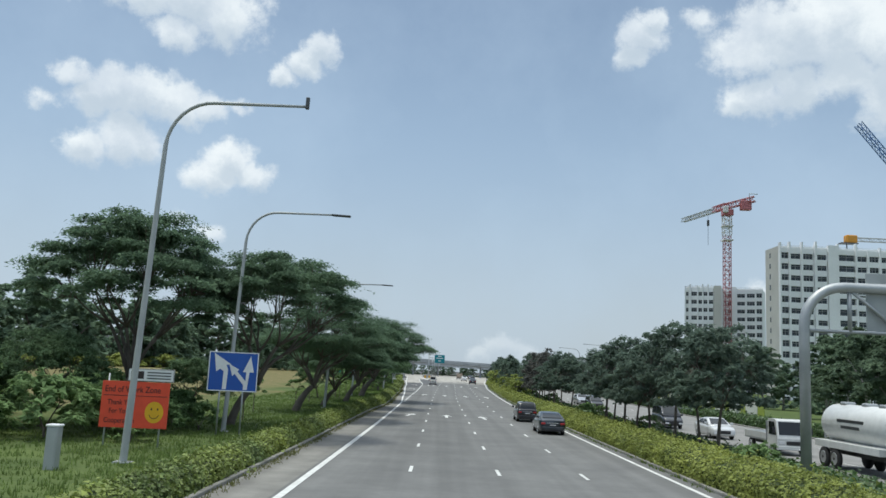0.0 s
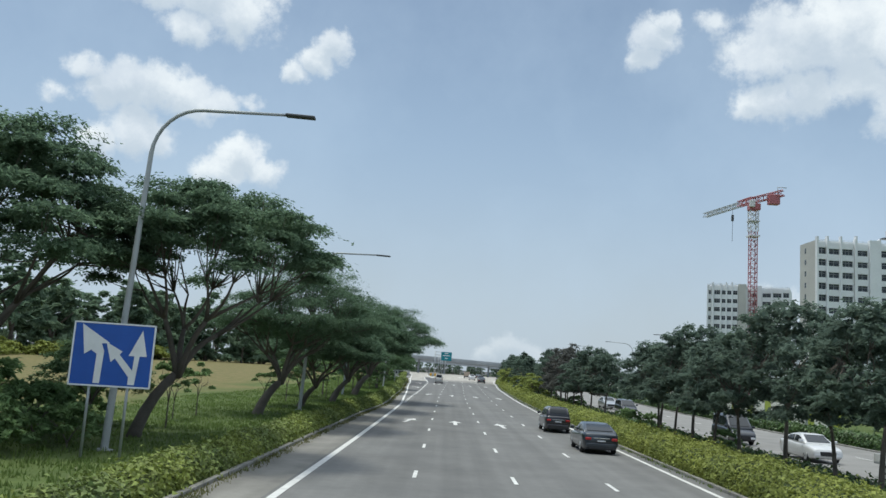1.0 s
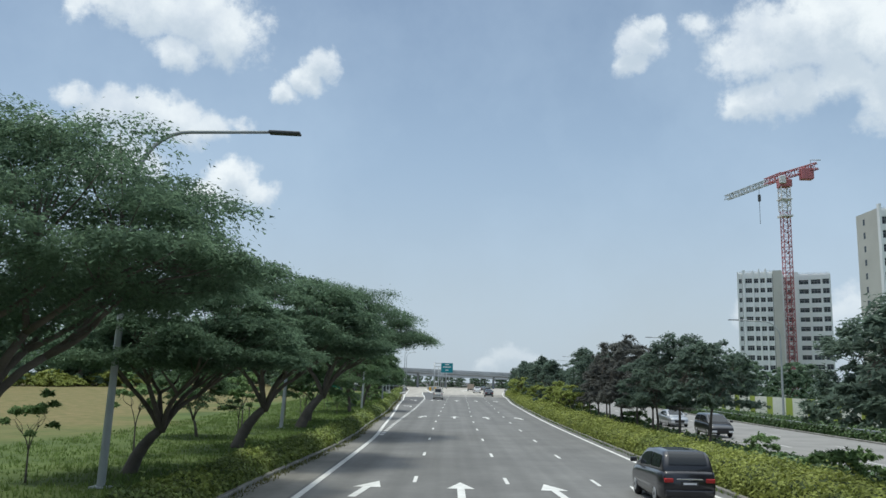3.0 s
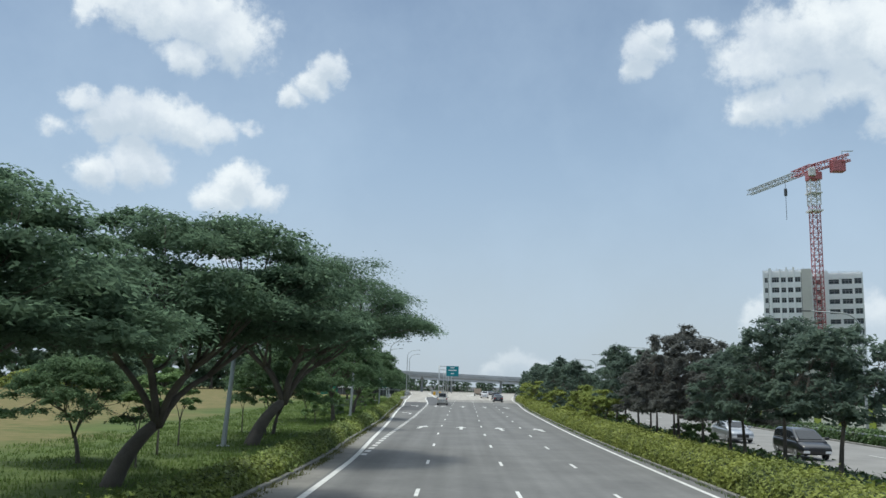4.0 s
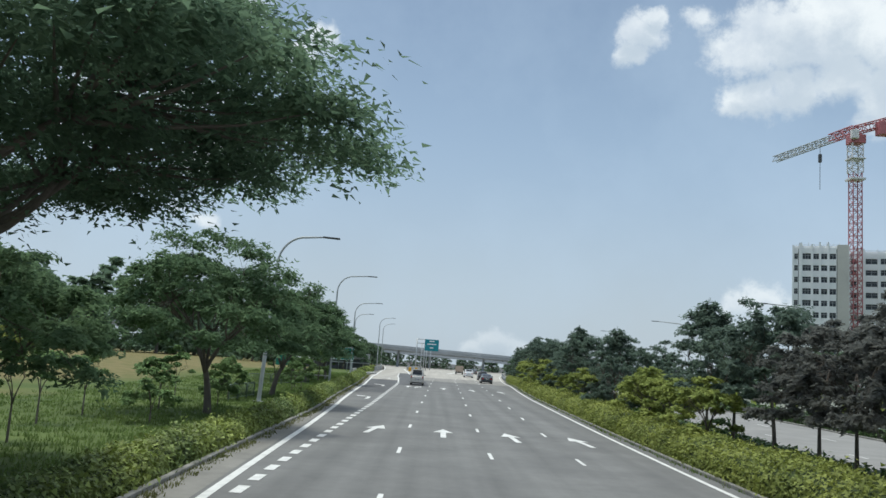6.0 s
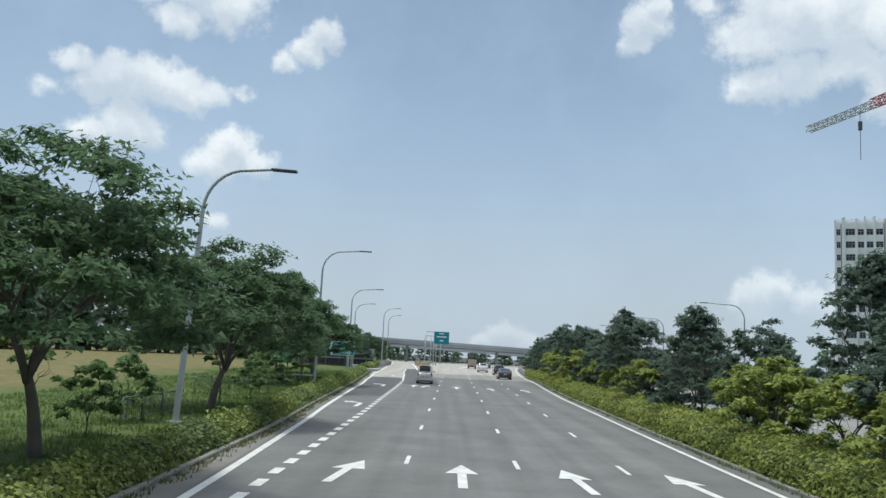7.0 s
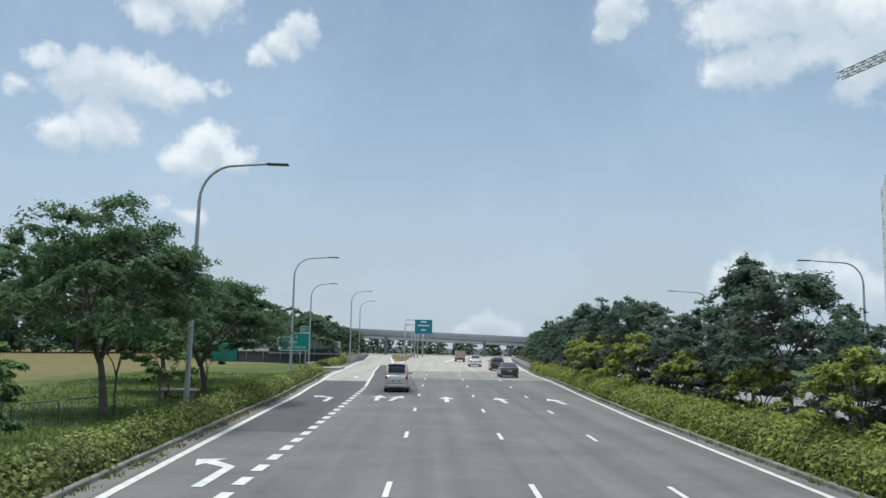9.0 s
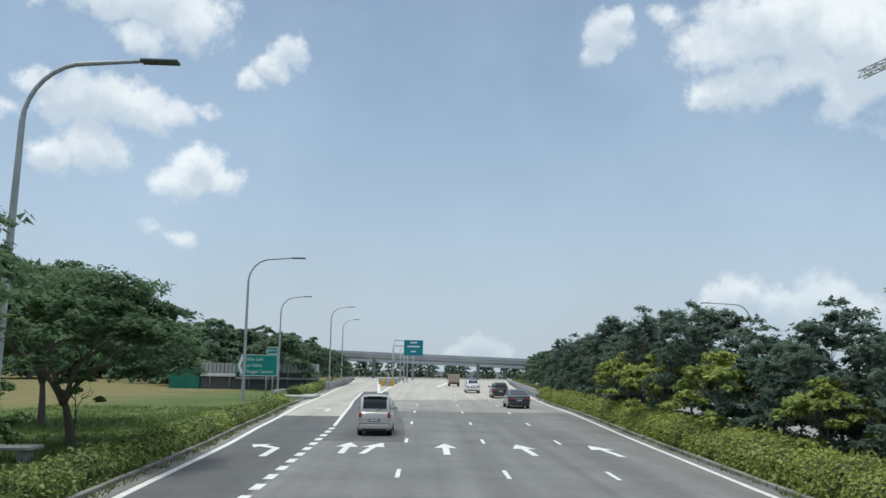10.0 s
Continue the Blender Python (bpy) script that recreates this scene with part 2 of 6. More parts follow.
LEAF_RAIN = material("rain_tree_leaf", (0.165, 0.242, 0.15), (0.113, 0.172, 0.113), 0.85, 0, 0.35, 2, 0, 0.14, 0.66, spec=0.05)
LEAF_MID = material("roadside_tree_leaf", (0.165, 0.245, 0.128), (0.113, 0.175, 0.098), 0.85, 0, 0.4, 2, 0, 0.22, 0.56, spec=0.08)
LEAF_DARK = material("dark_purple_green_leaf", (0.175, 0.235, 0.18), (0.13, 0.175, 0.142), 0.85, 0, 0.3, 2, 0, 0.1, 0.6, spec=0.04)
LEAF_PURPLE = material("purple_brown_leaf", (0.185, 0.19, 0.172), (0.143, 0.15, 0.14), 0.85, 0, 0.3, 2, 0, 0.1, 0.6, spec=0.04)
LEAF_LIME = material("yellow_green_leaf", (0.36, 0.4, 0.11), (0.21, 0.27, 0.08), 0.75, 0, 0.6, 3, 0, 0.25, 0.35, spec=0.15)
LEAF_HEDGE = material("hedge_leaf", (0.335, 0.37, 0.088), (0.175, 0.215, 0.055), 0.6, 0, 0.45, 6, 0, 0.25, 0.3, spec=0.25)
LEAF_HEDGE_DARK = material("clipped_shrub_leaf", (0.103, 0.170, 0.046), (0.052, 0.100, 0.032), 0.5, 0, 0.5, 6, 0, 0.4, 0.22)
# solid hedge body; the shade between the leaves is put into its dark tone
HEDGE_CORE = material("hedge_shade_core", (0.06, 0.085, 0.022), (0.03, 0.045, 0.015), 0.95, 0, 1.5, 9, 0.8, depth=0.1)
LEAF_SHRUB = material("wild_shrub_leaf", (0.23, 0.33, 0.14), (0.145, 0.225, 0.095), 0.8, 0, 0.5, 3, 0, 0.25, 0.4, spec=0.1)
# the next two leaf tones are lightened to carry distance haze in the colour
LEAF_FAR = material("hazed_tree_leaf", (0.175, 0.24, 0.15), (0.115, 0.168, 0.112), 0.85, 0, 0.3, 2, 0, 0.25, 0.4, spec=0.08)
WOODS = material("hazed_woods_leaf", (0.215, 0.295, 0.195), (0.15, 0.215, 0.145), 0.85, 0, 0.15, 2, 0, 0.25, 0.5, spec=0.06)
GALV = material("galvanised_steel", (0.46, 0.48, 0.49), (0.34, 0.36, 0.37), 0.5, 0.55, 1.5, 40, 0.06)
POLE = material("grey_painted_pole", (0.42, 0.44, 0.44), (0.33, 0.35, 0.35), 0.55, 0.2, 1.5, 40, 0.05)
DARKMETAL = plain("dark_grey_metal", (0.10, 0.105, 0.11), 0.5, 0.4)


def add_dry_field(m):
    """Dry brown growth takes over from the green farther from the road, with a ragged border."""
    nt = m.node_tree
    bs = nt.nodes["Principled BSDF"]
    green = bs.inputs["Base Color"].links[0].from_socket
    geo = nt.nodes.new("ShaderNodeNewGeometry")
    xyz = nt.nodes.new("ShaderNodeSeparateXYZ")
    nt.links.new(geo.outputs["Position"], xyz.inputs[0])
    wob = nt.nodes.new("ShaderNodeTexNoise")
    wob.inputs["Scale"].default_value, wob.inputs["Detail"].default_value = 0.07, 6
    nt.links.new(geo.outputs["Position"], wob.inputs["Vector"])
    ma = nt.nodes.new("ShaderNodeMath")
    ma.operation = "MULTIPLY_ADD"
    nt.links.new(wob.outputs["Fac"], ma.inputs[0])
    ma.inputs[1].default_value = 24.0
    nt.links.new(xyz.outputs["X"], ma.inputs[2])
    mr = nt.nodes.new("ShaderNodeMapRange")
    nt.links.new(ma.outputs[0], mr.inputs["Value"])
    mr.inputs["From Min"].default_value, mr.inputs["From Max"].default_value = -7.0, -15.0
    mr.inputs["To Min"].default_value = 0.06
    dry = nt.nodes.new("ShaderNodeTexNoise")
    dry.inputs["Scale"].default_value, dry.inputs["Detail"].default_value = 0.9, 8
    nt.links.new(geo.outputs["Position"], dry.inputs["Vector"])
    ramp = nt.nodes.new("ShaderNodeValToRGB")
    ramp.color_ramp.elements[0].position, ramp.color_ramp.elements[1].position = 0.35, 0.68
    ramp.color_ramp.elements[0].color, ramp.color_ramp.elements[1].color = (0.125, 0.128, 0.052, 1), (0.215, 0.172, 0.088, 1)
    nt.links.new(dry.outputs["Fac"], ramp.inputs[0])
    mix = nt.nodes.new("ShaderNodeMix")
    mix.data_type = "RGBA"
    nt.links.new(mr.outputs[0], mix.inputs[0])
    nt.links.new(green, mix.inputs[6])
    nt.links.new(ramp.outputs[0], mix.inputs[7])
    nt.links.new(mix.outputs[2], bs.inputs["Base Color"])


add_dry_field(GROUND)


def add_wheel_tracks(m, amount):
    """Long faint wear tracks along the road over the grain of an asphalt."""
    nt = m.node_tree
    bs = nt.nodes["Principled BSDF"]
    grain = bs.inputs["Base Color"].links[0].from_socket
    geo = nt.nodes.new("ShaderNodeNewGeometry")
    scl = nt.nodes.new("ShaderNodeVectorMath")
    scl.operation = "MULTIPLY"
    scl.inputs[1].default_value = (1.05, 0.018, 1.0)
    nt.links.new(geo.outputs["Position"], scl.inputs[0])
    ns = nt.nodes.new("ShaderNodeTexNoise")
    ns.inputs["Scale"].default_value, ns.inputs["Detail"].default_value = 1.0, 5
    nt.links.new(scl.outputs[0], ns.inputs["Vector"])
    mr = nt.nodes.new("ShaderNodeMapRange")
    nt.links.new(ns.outputs["Fac"], mr.inputs["Value"])
    mr.inputs["From Min"].default_value, mr.inputs["From Max"].default_value = 0.3, 0.7
    mr.inputs["To Min"].default_value, mr.inputs["To Max"].default_value = 1 - amount, 1 + amount
    blot = nt.nodes.new("ShaderNodeTexNoise")
    blot.inputs["Scale"].default_value, blot.inputs["Detail"].default_value = 2.3, 7
    nt.links.new(geo.outputs["Position"], blot.inputs["Vector"])
    br = nt.nodes.new("ShaderNodeMapRange")
    nt.links.new(blot.outputs["Fac"], br.inputs["Value"])
    br.inputs["From Min"].default_value, br.inputs["From Max"].default_value = 0.3, 0.7
    br.inputs["To Min"].default_value, br.inputs["To Max"].default_value = 0.94, 1.06
    both = nt.nodes.new("ShaderNodeMath")
    both.operation = "MULTIPLY"
    nt.links.new(mr.outputs[0], both.inputs[0])
    nt.links.new(br.outputs[0], both.inputs[1])
    hsv = nt.nodes.new("ShaderNodeHueSaturation")
    nt.links.new(both.outputs[0], hsv.inputs["Value"])
    nt.links.new(grain, hsv.inputs["Color"])
    nt.links.new(hsv.outputs[0], bs.inputs["Base Color"])


for m, amount in ((ASPHALT, 0.16), (ASPHALT_NEW, 0.12), (CONCRETE_ROAD, 0.12), (GLARE_ROAD, 0.14), (SHOULDER, 0.14)):
    add_wheel_tracks(m, amount)


# ---- building helpers ----
def mesh_ob(name, verts, faces, mats, parent=None, label="", smooth_faces=False):
    me = bpy.data.meshes.new(name)
    me.from_pydata([tuple(v) for v in verts], [], faces)
    for m in (mats if isinstance(mats, (list, tuple)) else [mats]):
        me.materials.append(m)
    if smooth_faces:
        me.polygons.foreach_set("use_smooth", [True] * len(me.polygons))
    ob = new(name, me)
    if parent:
        ob.parent = parent
    if label:
        tagged(ob, label)
    return ob


def part(name, bm, mat, parent=None, label="", smooth_faces=False):
    """Link a bmesh as one mesh object under a thing or a part."""
    me = bpy.data.meshes.new(name)
    bm.to_mesh(me)
    bm.free()
    me.materials.append(mat)
    if smooth_faces:
        me.polygons.foreach_set("use_smooth", [True] * len(me.polygons))
    ob = new(name, me)
    if parent:
        ob.parent = parent
    if label:
        tagged(ob, label)
    return ob


def root(name, place, label, category, group="", turn=0.0, kind=""):
    ob = new(name)
    ob.matrix_basis = Matrix.Translation(place) @ pose(0, 0, 0, 0, 0, turn)
    return tagged(ob, label, category, group, kind)


def box(bm, x0, x1, y0, y1, z0, z1, bevel=0.0):
    r = bmesh.ops.create_cube(bm, size=1)
    bmesh.ops.transform(bm, verts=r["verts"], matrix=Matrix.Translation(((x0 + x1) / 2, (y0 + y1) / 2, (z0 + z1) / 2)) @ Matrix.Diagonal((x1 - x0, y1 - y0, z1 - z0, 1)))
    if bevel:
        es = list({e for v in r["verts"] for e in v.link_edges})
        bmesh.ops.bevel(bm, geom=es, offset=bevel, segments=2, profile=0.5, affect="EDGES")
    return bm


def boxed(*a, bevel=0.0):
    return box(bmesh.new(), *a, bevel=bevel)


def tube(verts, faces, pts, radii, n=8, cap=True):
    """A tapered tube along pts, added to verts and faces."""
    start = len(verts)
    a = None
    for i, (p, r) in enumerate(zip(pts, radii)):
        p = Vector(p)
        d = (Vector(pts[min(i + 1, len(pts) - 1)]) - Vector(pts[max(i - 1, 0)])).normalized()
        if a is None:
            a = d.cross(Vector((0.31, 0.17, 0.93)) if abs(d.z) < 0.9 else Vector((1, 0.1, 0)))
        a = (a - d * a.dot(d)).normalized()
        b = d.cross(a)
        for k in range(n):
            w = 2 * math.pi * k / n
            verts.append(p + (a * math.cos(w) + b * math.sin(w)) * r)
    for i in range(len(pts) - 1):
        for k in range(n):
            k2 = (k + 1) % n
            faces.append((start + i * n + k, start + i * n + k2, start + (i + 1) * n + k2, start + (i + 1) * n + k))
    if cap:
        faces.append(tuple(start + k for k in range(n))[::-1])
        faces.append(tuple(start + (len(pts) - 1) * n + k for k in range(n)))


def rod(name, pts, r, mat, parent=None, label="", n=8, radii=None):
    v, f = [], []
    tube(v, f, pts, radii or [r] * len(pts), n)
    return mesh_ob(name, v, f, mat, parent, label, True)


def prism(profile, x0, x1, inset=0.0):
    """A side outline in y and z, given width along x, the outline's sides tucked in by inset towards z top."""
    bm = bmesh.new()
    zs = [p[1] for p in profile]
    lo, hi = min(zs), max(zs)

    def tuck(z):
        return inset * ((z - lo) / (hi - lo)) if hi > lo else 0
    a = [bm.verts.new((x0 + tuck(z), y, z)) for y, z in profile]
    b = [bm.verts.new((x1 - tuck(z), y, z)) for y, z in profile]
    bm.faces.new(a[::-1])
    bm.faces.new(b)
    for i in range(len(a)):
        j = (i + 1) % len(a)
        bm.faces.new((a[i], a[j], b[j], b[i]))
    bmesh.ops.recalc_face_normals(bm, faces=bm.faces[:])
    return bm


def strip(name, ys, left, right, h, mat, parent=None, label="", kind=""):
    """A sheet along the road between two lines of x, at a height over the road's own."""
    v, f = [], []
    for i, y in enumerate(ys):
        v.append(at(left(y), y, h))
        v.append(at(right(y), y, h))
        if i:
            k = 2 * i
            f.append((k - 2, k - 1, k + 1, k))
    ob = mesh_ob(name, v, f, mat, parent, label)
    if kind:
        tagged(ob, kind=kind)
    return ob


def leaves(centres, normals, size, slim, rng, jitter=0.9, axes=None, corners=4):
    """Pointed leaf sprays, one at each centre, as vertex and face arrays; axes gives the way that each one points."""
    n = len(centres)
    nrm = normals + rng.normal(0, jitter, (n, 3))
    nrm /= np.linalg.norm(nrm, axis=1, keepdims=True) + 1e-9
    t = rng.normal(0, 1, (n, 3)) if axes is None else axes + rng.normal(0, 0.55, (n, 3))
    t -= nrm * (t * nrm).sum(1, keepdims=True)
    t /= np.linalg.norm(t, axis=1, keepdims=True) + 1e-9
    s = np.cross(nrm, t)
    L = (size * rng.uniform(0.6, 1.35, (n, 1)))
    W = L * slim
    if corners == 3:
        v = np.empty((n, 3, 3))
        v[:, 0] = centres - t * L * 0.4 + s * W * 0.5
        v[:, 1] = centres + t * L * 0.55 - nrm * L * 0.12
        v[:, 2] = centres - t * L * 0.4 - s * W * 0.5
        return v.reshape(-1, 3), np.arange(n * 3).reshape(n, 3)
    v = np.empty((n, 4, 3))
    v[:, 0] = centres - t * L * 0.5
    v[:, 1] = centres - t * L * 0.05 + s * W * 0.5 + nrm * L * 0.06
    v[:, 2] = centres + t * L * 0.5 - nrm * L * 0.14
    v[:, 3] = centres - t * L * 0.05 - s * W * 0.5 + nrm * L * 0.06
    return v.reshape(-1, 3), np.arange(n * 4).reshape(n, 4)


def leaf_mesh(name, v, f, mat):
    me = bpy.data.meshes.new(name)
    me.vertices.add(len(v))
    me.vertices.foreach_set("co", np.asarray(v, np.float32).ravel())
    me.loops.add(f.size)
    me.loops.foreach_set("vertex_index", f.ravel().astype(np.int32))
    me.polygons.add(len(f))
    me.polygons.foreach_set("loop_start", (np.arange(len(f)) * f.shape[1]).astype(np.int32))
    me.polygons.foreach_set("loop_total", np.full(len(f), f.shape[1], np.int32))
    me.materials.append(mat)
    me.update()
    me.validate()
    return me


def bezier(p0, p1, p2, n):
    return [(1 - t) ** 2 * p0 + 2 * t * (1 - t) * p1 + t * t * p2 for t in (i / n for i in range(n + 1))]


def tree(name, label, category, seed, height, spread, trunk_r, fork, crown_low, count, leaf, mat, pads, flat, lean=(0, 0), dome=0.7, slim=0.5, bark=BARK, reach=(0, 0), twiggy=True, deep=0.2, cone=False, puff=1.0, corners=3, lift=0.0):
    """A tapered trunk with limbs that each carry a pad of leaf sprays; the pads sit under a domed outline with gaps between."""
    rng = np.random.default_rng(seed)
    thing = tagged(new(name), label, category)
    v, f = [], []
    top = Vector((lean[0], lean[1], fork))
    over = Vector((reach[0], reach[1], 0))
    trunk = bezier(Vector((0, 0, -0.3)), Vector((lean[0] * 0.2, lean[1] * 0.2, fork * 0.55)), top, 5)
    tube(v, f, trunk, [trunk_r * (1.35 - 0.6 * i / 5) if i else trunk_r * 1.6 for i in range(6)], 9)
    cs, ns, ax = [], [], []
    stems = []
    nlimb, stout = (2, 1.0) if not twiggy else (3, 1.0) if pads < 30 else (4, 1.0) if pads < 90 else (6, 0.78)
    for i in range(nlimb):
        w = 2 * math.pi * (i + rng.uniform(-0.25, 0.25)) / nlimb + 0.6
        out = spread * rng.uniform(0.20, 0.30)
        knee = top + over * 0.35 + Vector((math.cos(w) * out, math.sin(w) * out, (height - fork) * rng.uniform(0.20, 0.32)))
        ctrl = top + Vector((math.cos(w) * out * 0.35, math.sin(w) * out * 0.35, (height - fork) * 0.14))
        tube(v, f, bezier(top - Vector((0, 0, 0.2)), ctrl, knee, 4), [trunk_r * stout * k for k in (0.70, 0.62, 0.55, 0.5, 0.45)], 8)
        for j in range(3):
            w2 = w + (j - 1) * 0.75 + rng.uniform(-0.2, 0.2)
            o2 = spread * rng.uniform(0.22, 0.36)
            tip = knee + over * 0.4 + Vector((math.cos(w2) * o2, math.sin(w2) * o2, (height - fork) * rng.uniform(0.12, 0.26)))
            c2 = knee.lerp(tip, 0.5) + Vector((rng.uniform(-0.3, 0.3), rng.uniform(-0.3, 0.3), -0.1 * o2))
            tube(v, f, bezier(knee, c2, tip, 4), [trunk_r * stout * k for k in (0.45, 0.36, 0.29, 0.23, 0.18)], 7)
            stems.append(tip)
    for i in range(pads):
        # pads fill the dome: an even spiral over the plan, height by the dome, some lower inside
        k = (i + 0.5) / pads
        rr = (k if cone else math.sqrt(k)) * spread * rng.uniform(0.86, 1.06)
        w = i * 2.39996 + rng.uniform(-0.25, 0.25)
        roof = height - (height - crown_low) * dome * (min(1, rr / spread) ** 2.2)
        z = roof - abs(rng.normal(0, 1)) * (height - crown_low) * deep - (0.5 * spread * 0.2 if cone else 0)
        under = crown_low + lift * (1 - dome) * (height - crown_low) * min(1, rr / spread)
        z = max(under, z - (0.06 * height if i % 3 == 0 else 0))
        if lift and i % 3 == 1:
            z = under + rng.uniform(0, 0.35) * (roof - under)
        c = Vector((lean[0] + reach[0] + rr * math.cos(w), lean[1] + reach[1] + rr * math.sin(w), z))
        r = puff * spread * rng.uniform(0.16, 0.30) * (1.25 if rr < spread * 0.5 else 1.0)
        stem = min(stems, key=lambda s: (s - c).length)
        ctrl = stem.lerp(c, 0.5) + Vector((0, 0, -(c - stem).length * 0.12))
        if twiggy:
            tube(v, f, bezier(stem, ctrl, c, 3), [trunk_r * q for q in (0.2, 0.13, 0.08, 0.03)], 3)
        # each pad is a flat heap of twigs that radiate from its stem, with leaves along their outer part
        n = int(count / pads)
        twigs = max(5, n // 12)
        d = rng.normal(0, 1, (twigs, 3))
        d[:, 2] = np.abs(d[:, 2]) * 0.9 - 0.25
        d /= np.linalg.norm(d, axis=1, keepdims=True)
        long = rng.uniform(0.55, 1.12, (twigs, 1)) + 0.3 * (rng.random((twigs, 1)) < 0.1)
        pick = np.repeat(np.arange(twigs), n // twigs)
        along = rng.uniform(0.3, 1.0, (len(pick), 1)) ** 0.75
        way = d[pick] * np.array([1, 1, flat])
        p = np.array(c) + way * long[pick] * along * r
        p[:, 2] -= 0.22 * r * (along[:, 0] * long[pick][:, 0]) ** 2
        cs.append(p + rng.normal(0, 0.05 * r + 0.02, p.shape))
        nn = d[pick] * 0.35
        nn[:, 2] += 0.9
        ns.append(nn)
        ax.append(way)
    mesh_ob("trunk", v, f, bark, thing, "", True)
    lv, lf = leaves(np.concatenate(cs), np.concatenate(ns), leaf, slim, rng, 0.45, np.concatenate(ax), corners)
    crown = new("crown", leaf_mesh("crown", lv, lf, mat))
    crown.parent = thing
    return thing


def plant(ob, spots, group="", more=False):
    """Stand copies of a thing at spots (x, y, size, turn, and optionally how tall for its width); the first spot takes the thing itself."""
    made = []
    for i, (x, y, s, turn, *tall) in enumerate(spots):
        rise = tall[0] if tall else 1.0
        m = Matrix.Translation(at(x, y, (bank(x, y) if -60 < x < 17 else 0) - 0.03)) @ pose(0, 0, 0, 0, 0, turn) @ Matrix.Diagonal((s, s, s * rise, 1))
        if i == 0 and not more:
            o = ob
        else:
            o = copy_thing(ob, Matrix.Identity(4))
        o.matrix_basis = m
        if group:
            tagged(o, group=group)
        made.append(o)
    return made


# ---- ground and roads ----
YS = [y for y in range(-80, 400, 4)] + [y for y in range(400, 901, 50)]
gv, gf = [], []
GX = [-2600, -900, -300, -120, -60, -30.5, -29.5, -6, 16, 30, 60, 120, 300, 900, 2600]
GY = [-1500, -500, -80] + list(range(-70, 320, 10)) + [400, 600, 900, 1500, 4500]
for y in GY:
    for x in GX:
        up = 0.44 * (1 - smooth(205, 240, y)) if x <= -30 else 0.0
        gv.append((x, y, road_z(max(-80, y)) - 0.06 + up + (0.0 if y < 900 else -0.5)))
for j in range(len(GY) - 1):
    for i in range(len(GX) - 1):
        a = j * len(GX) + i
        gf.append((a, a + 1, a + 1 + len(GX), a + len(GX)))
tagged(mesh_ob("ground", gv, gf, GROUND), "green verge grass running into a dry brown field", "ground", kind="structure")


def banked(name, ys, xs, mat, label, category):
    v, f = [], []
    for j, y in enumerate(ys):
        line = xs(y)
        for x in line:
            v.append(at(x, y, bank(x, y)))
        if j:
            n = len(line)
            for i in range(n - 1):
                a = (j - 1) * n + i
                f.append((a, a + 1, a + 1 + n, a + n))
    return tagged(mesh_ob(name, v, f, mat, None, "", True), label, category, kind="structure")


banked("verge", [y for y in YS if y <= 240], lambda y: [-31.0] + [kerb_left(y) - 0.12 - d for d in (2.3, 1.8, 1.3, 0.8, 0.4, 0.0)], GROUND, "grassy raised verge behind the kerb", "verge")
road = strip("road", YS, kerb_left, lambda y: kerb_right(y) + 0.1, 0.0, ASPHALT)
tagged(road, "grey asphalt expressway with white lane markings", "road", kind="structure")
opp = strip("opposite_road", YS, lambda y: OPP_LEFT, lambda y: OPP_RIGHT, 0.0, OPP_ASPHALT)
tagged(opp, "pale grey carriageway for oncoming traffic", "road", kind="structure")
strip("shoulder", YS, lambda y: kerb_left(y) + 0.02, lambda y: edge_left(y) - 0.25, 0.006, SHOULDER, road, "paler worn asphalt shoulder")
banked("median", YS, lambda y: [kerb_right(y) + 0.12, kerb_right(y) + 0.65, kerb_right(y) + 1.35, kerb_right(y) + 2.15, 13.8, 15, 15.8, 16.6, OPP_LEFT - 0.12], SOIL, "planted central median with soil and low grass", "median")


def kerb(name, line, side, ys, parent):
    v, f = [], []
    for i, y in enumerate(ys):
        x = line(y)
        for dx, h in ((0, 0.0), (0, 0.10), (0.02 * side, 0.125), (0.15 * side, 0.125), (0.15 * side, -0.1)):
            v.append(at(x + dx, y, h))
        if i:
            for k in range(4):
                a = (i - 1) * 5 + k
                f.append((a, a + 1, a + 6, a + 5) if side < 0 else (a + 1, a, a + 5, a + 6))
    return mesh_ob(name, v, f, KERB, parent)


kerb("kerb", kerb_left, -1, YS, road)
kerb("kerb", kerb_right, 1, YS, road)
kerb("kerb", lambda y: OPP_LEFT, -1, YS, opp)
kerb("kerb", lambda y: OPP_RIGHT, 1, YS, opp)


def mark(name, pts, parent, h=0.012):
    """A painted patch from its corners in road coordinates."""
    return mesh_ob(name, [at(x, y, h) for x, y in pts], [tuple(range(len(pts)))], PAINT, parent)


strip("edge_line", YS, lambda y: edge_left(y) - 0.12, lambda y: edge_left(y) + 0.12, 0.012, PAINT, road)
strip("edge_line", YS, lambda y: edge_right(y) - 0.10, lambda y: edge_right(y) + 0.10, 0.012, PAINT, road)
strip("edge_line", YS, lambda y: OPP_LEFT + 0.55, lambda y: OPP_LEFT + 0.75, 0.012, PAINT, opp)
for k in range(-5, 42):
    y = 33.7 + 11.17 * k
    for x in (LINE_A, LINE_B, LINE_C):
        if y < 235 or x > LINE_A:
            mark("lane_dash", [(x - 0.07, y - 1.0), (x + 0.07, y - 1.0), (x + 0.07, y + 1.0), (x - 0.07, y + 1.0)], road)
    for x in (21.5, 25.2):
        mark("lane_dash", [(x - 0.07, y - 1.0), (x + 0.07, y - 1.0), (x + 0.07, y + 1.0), (x - 0.07, y + 1.0)], opp)


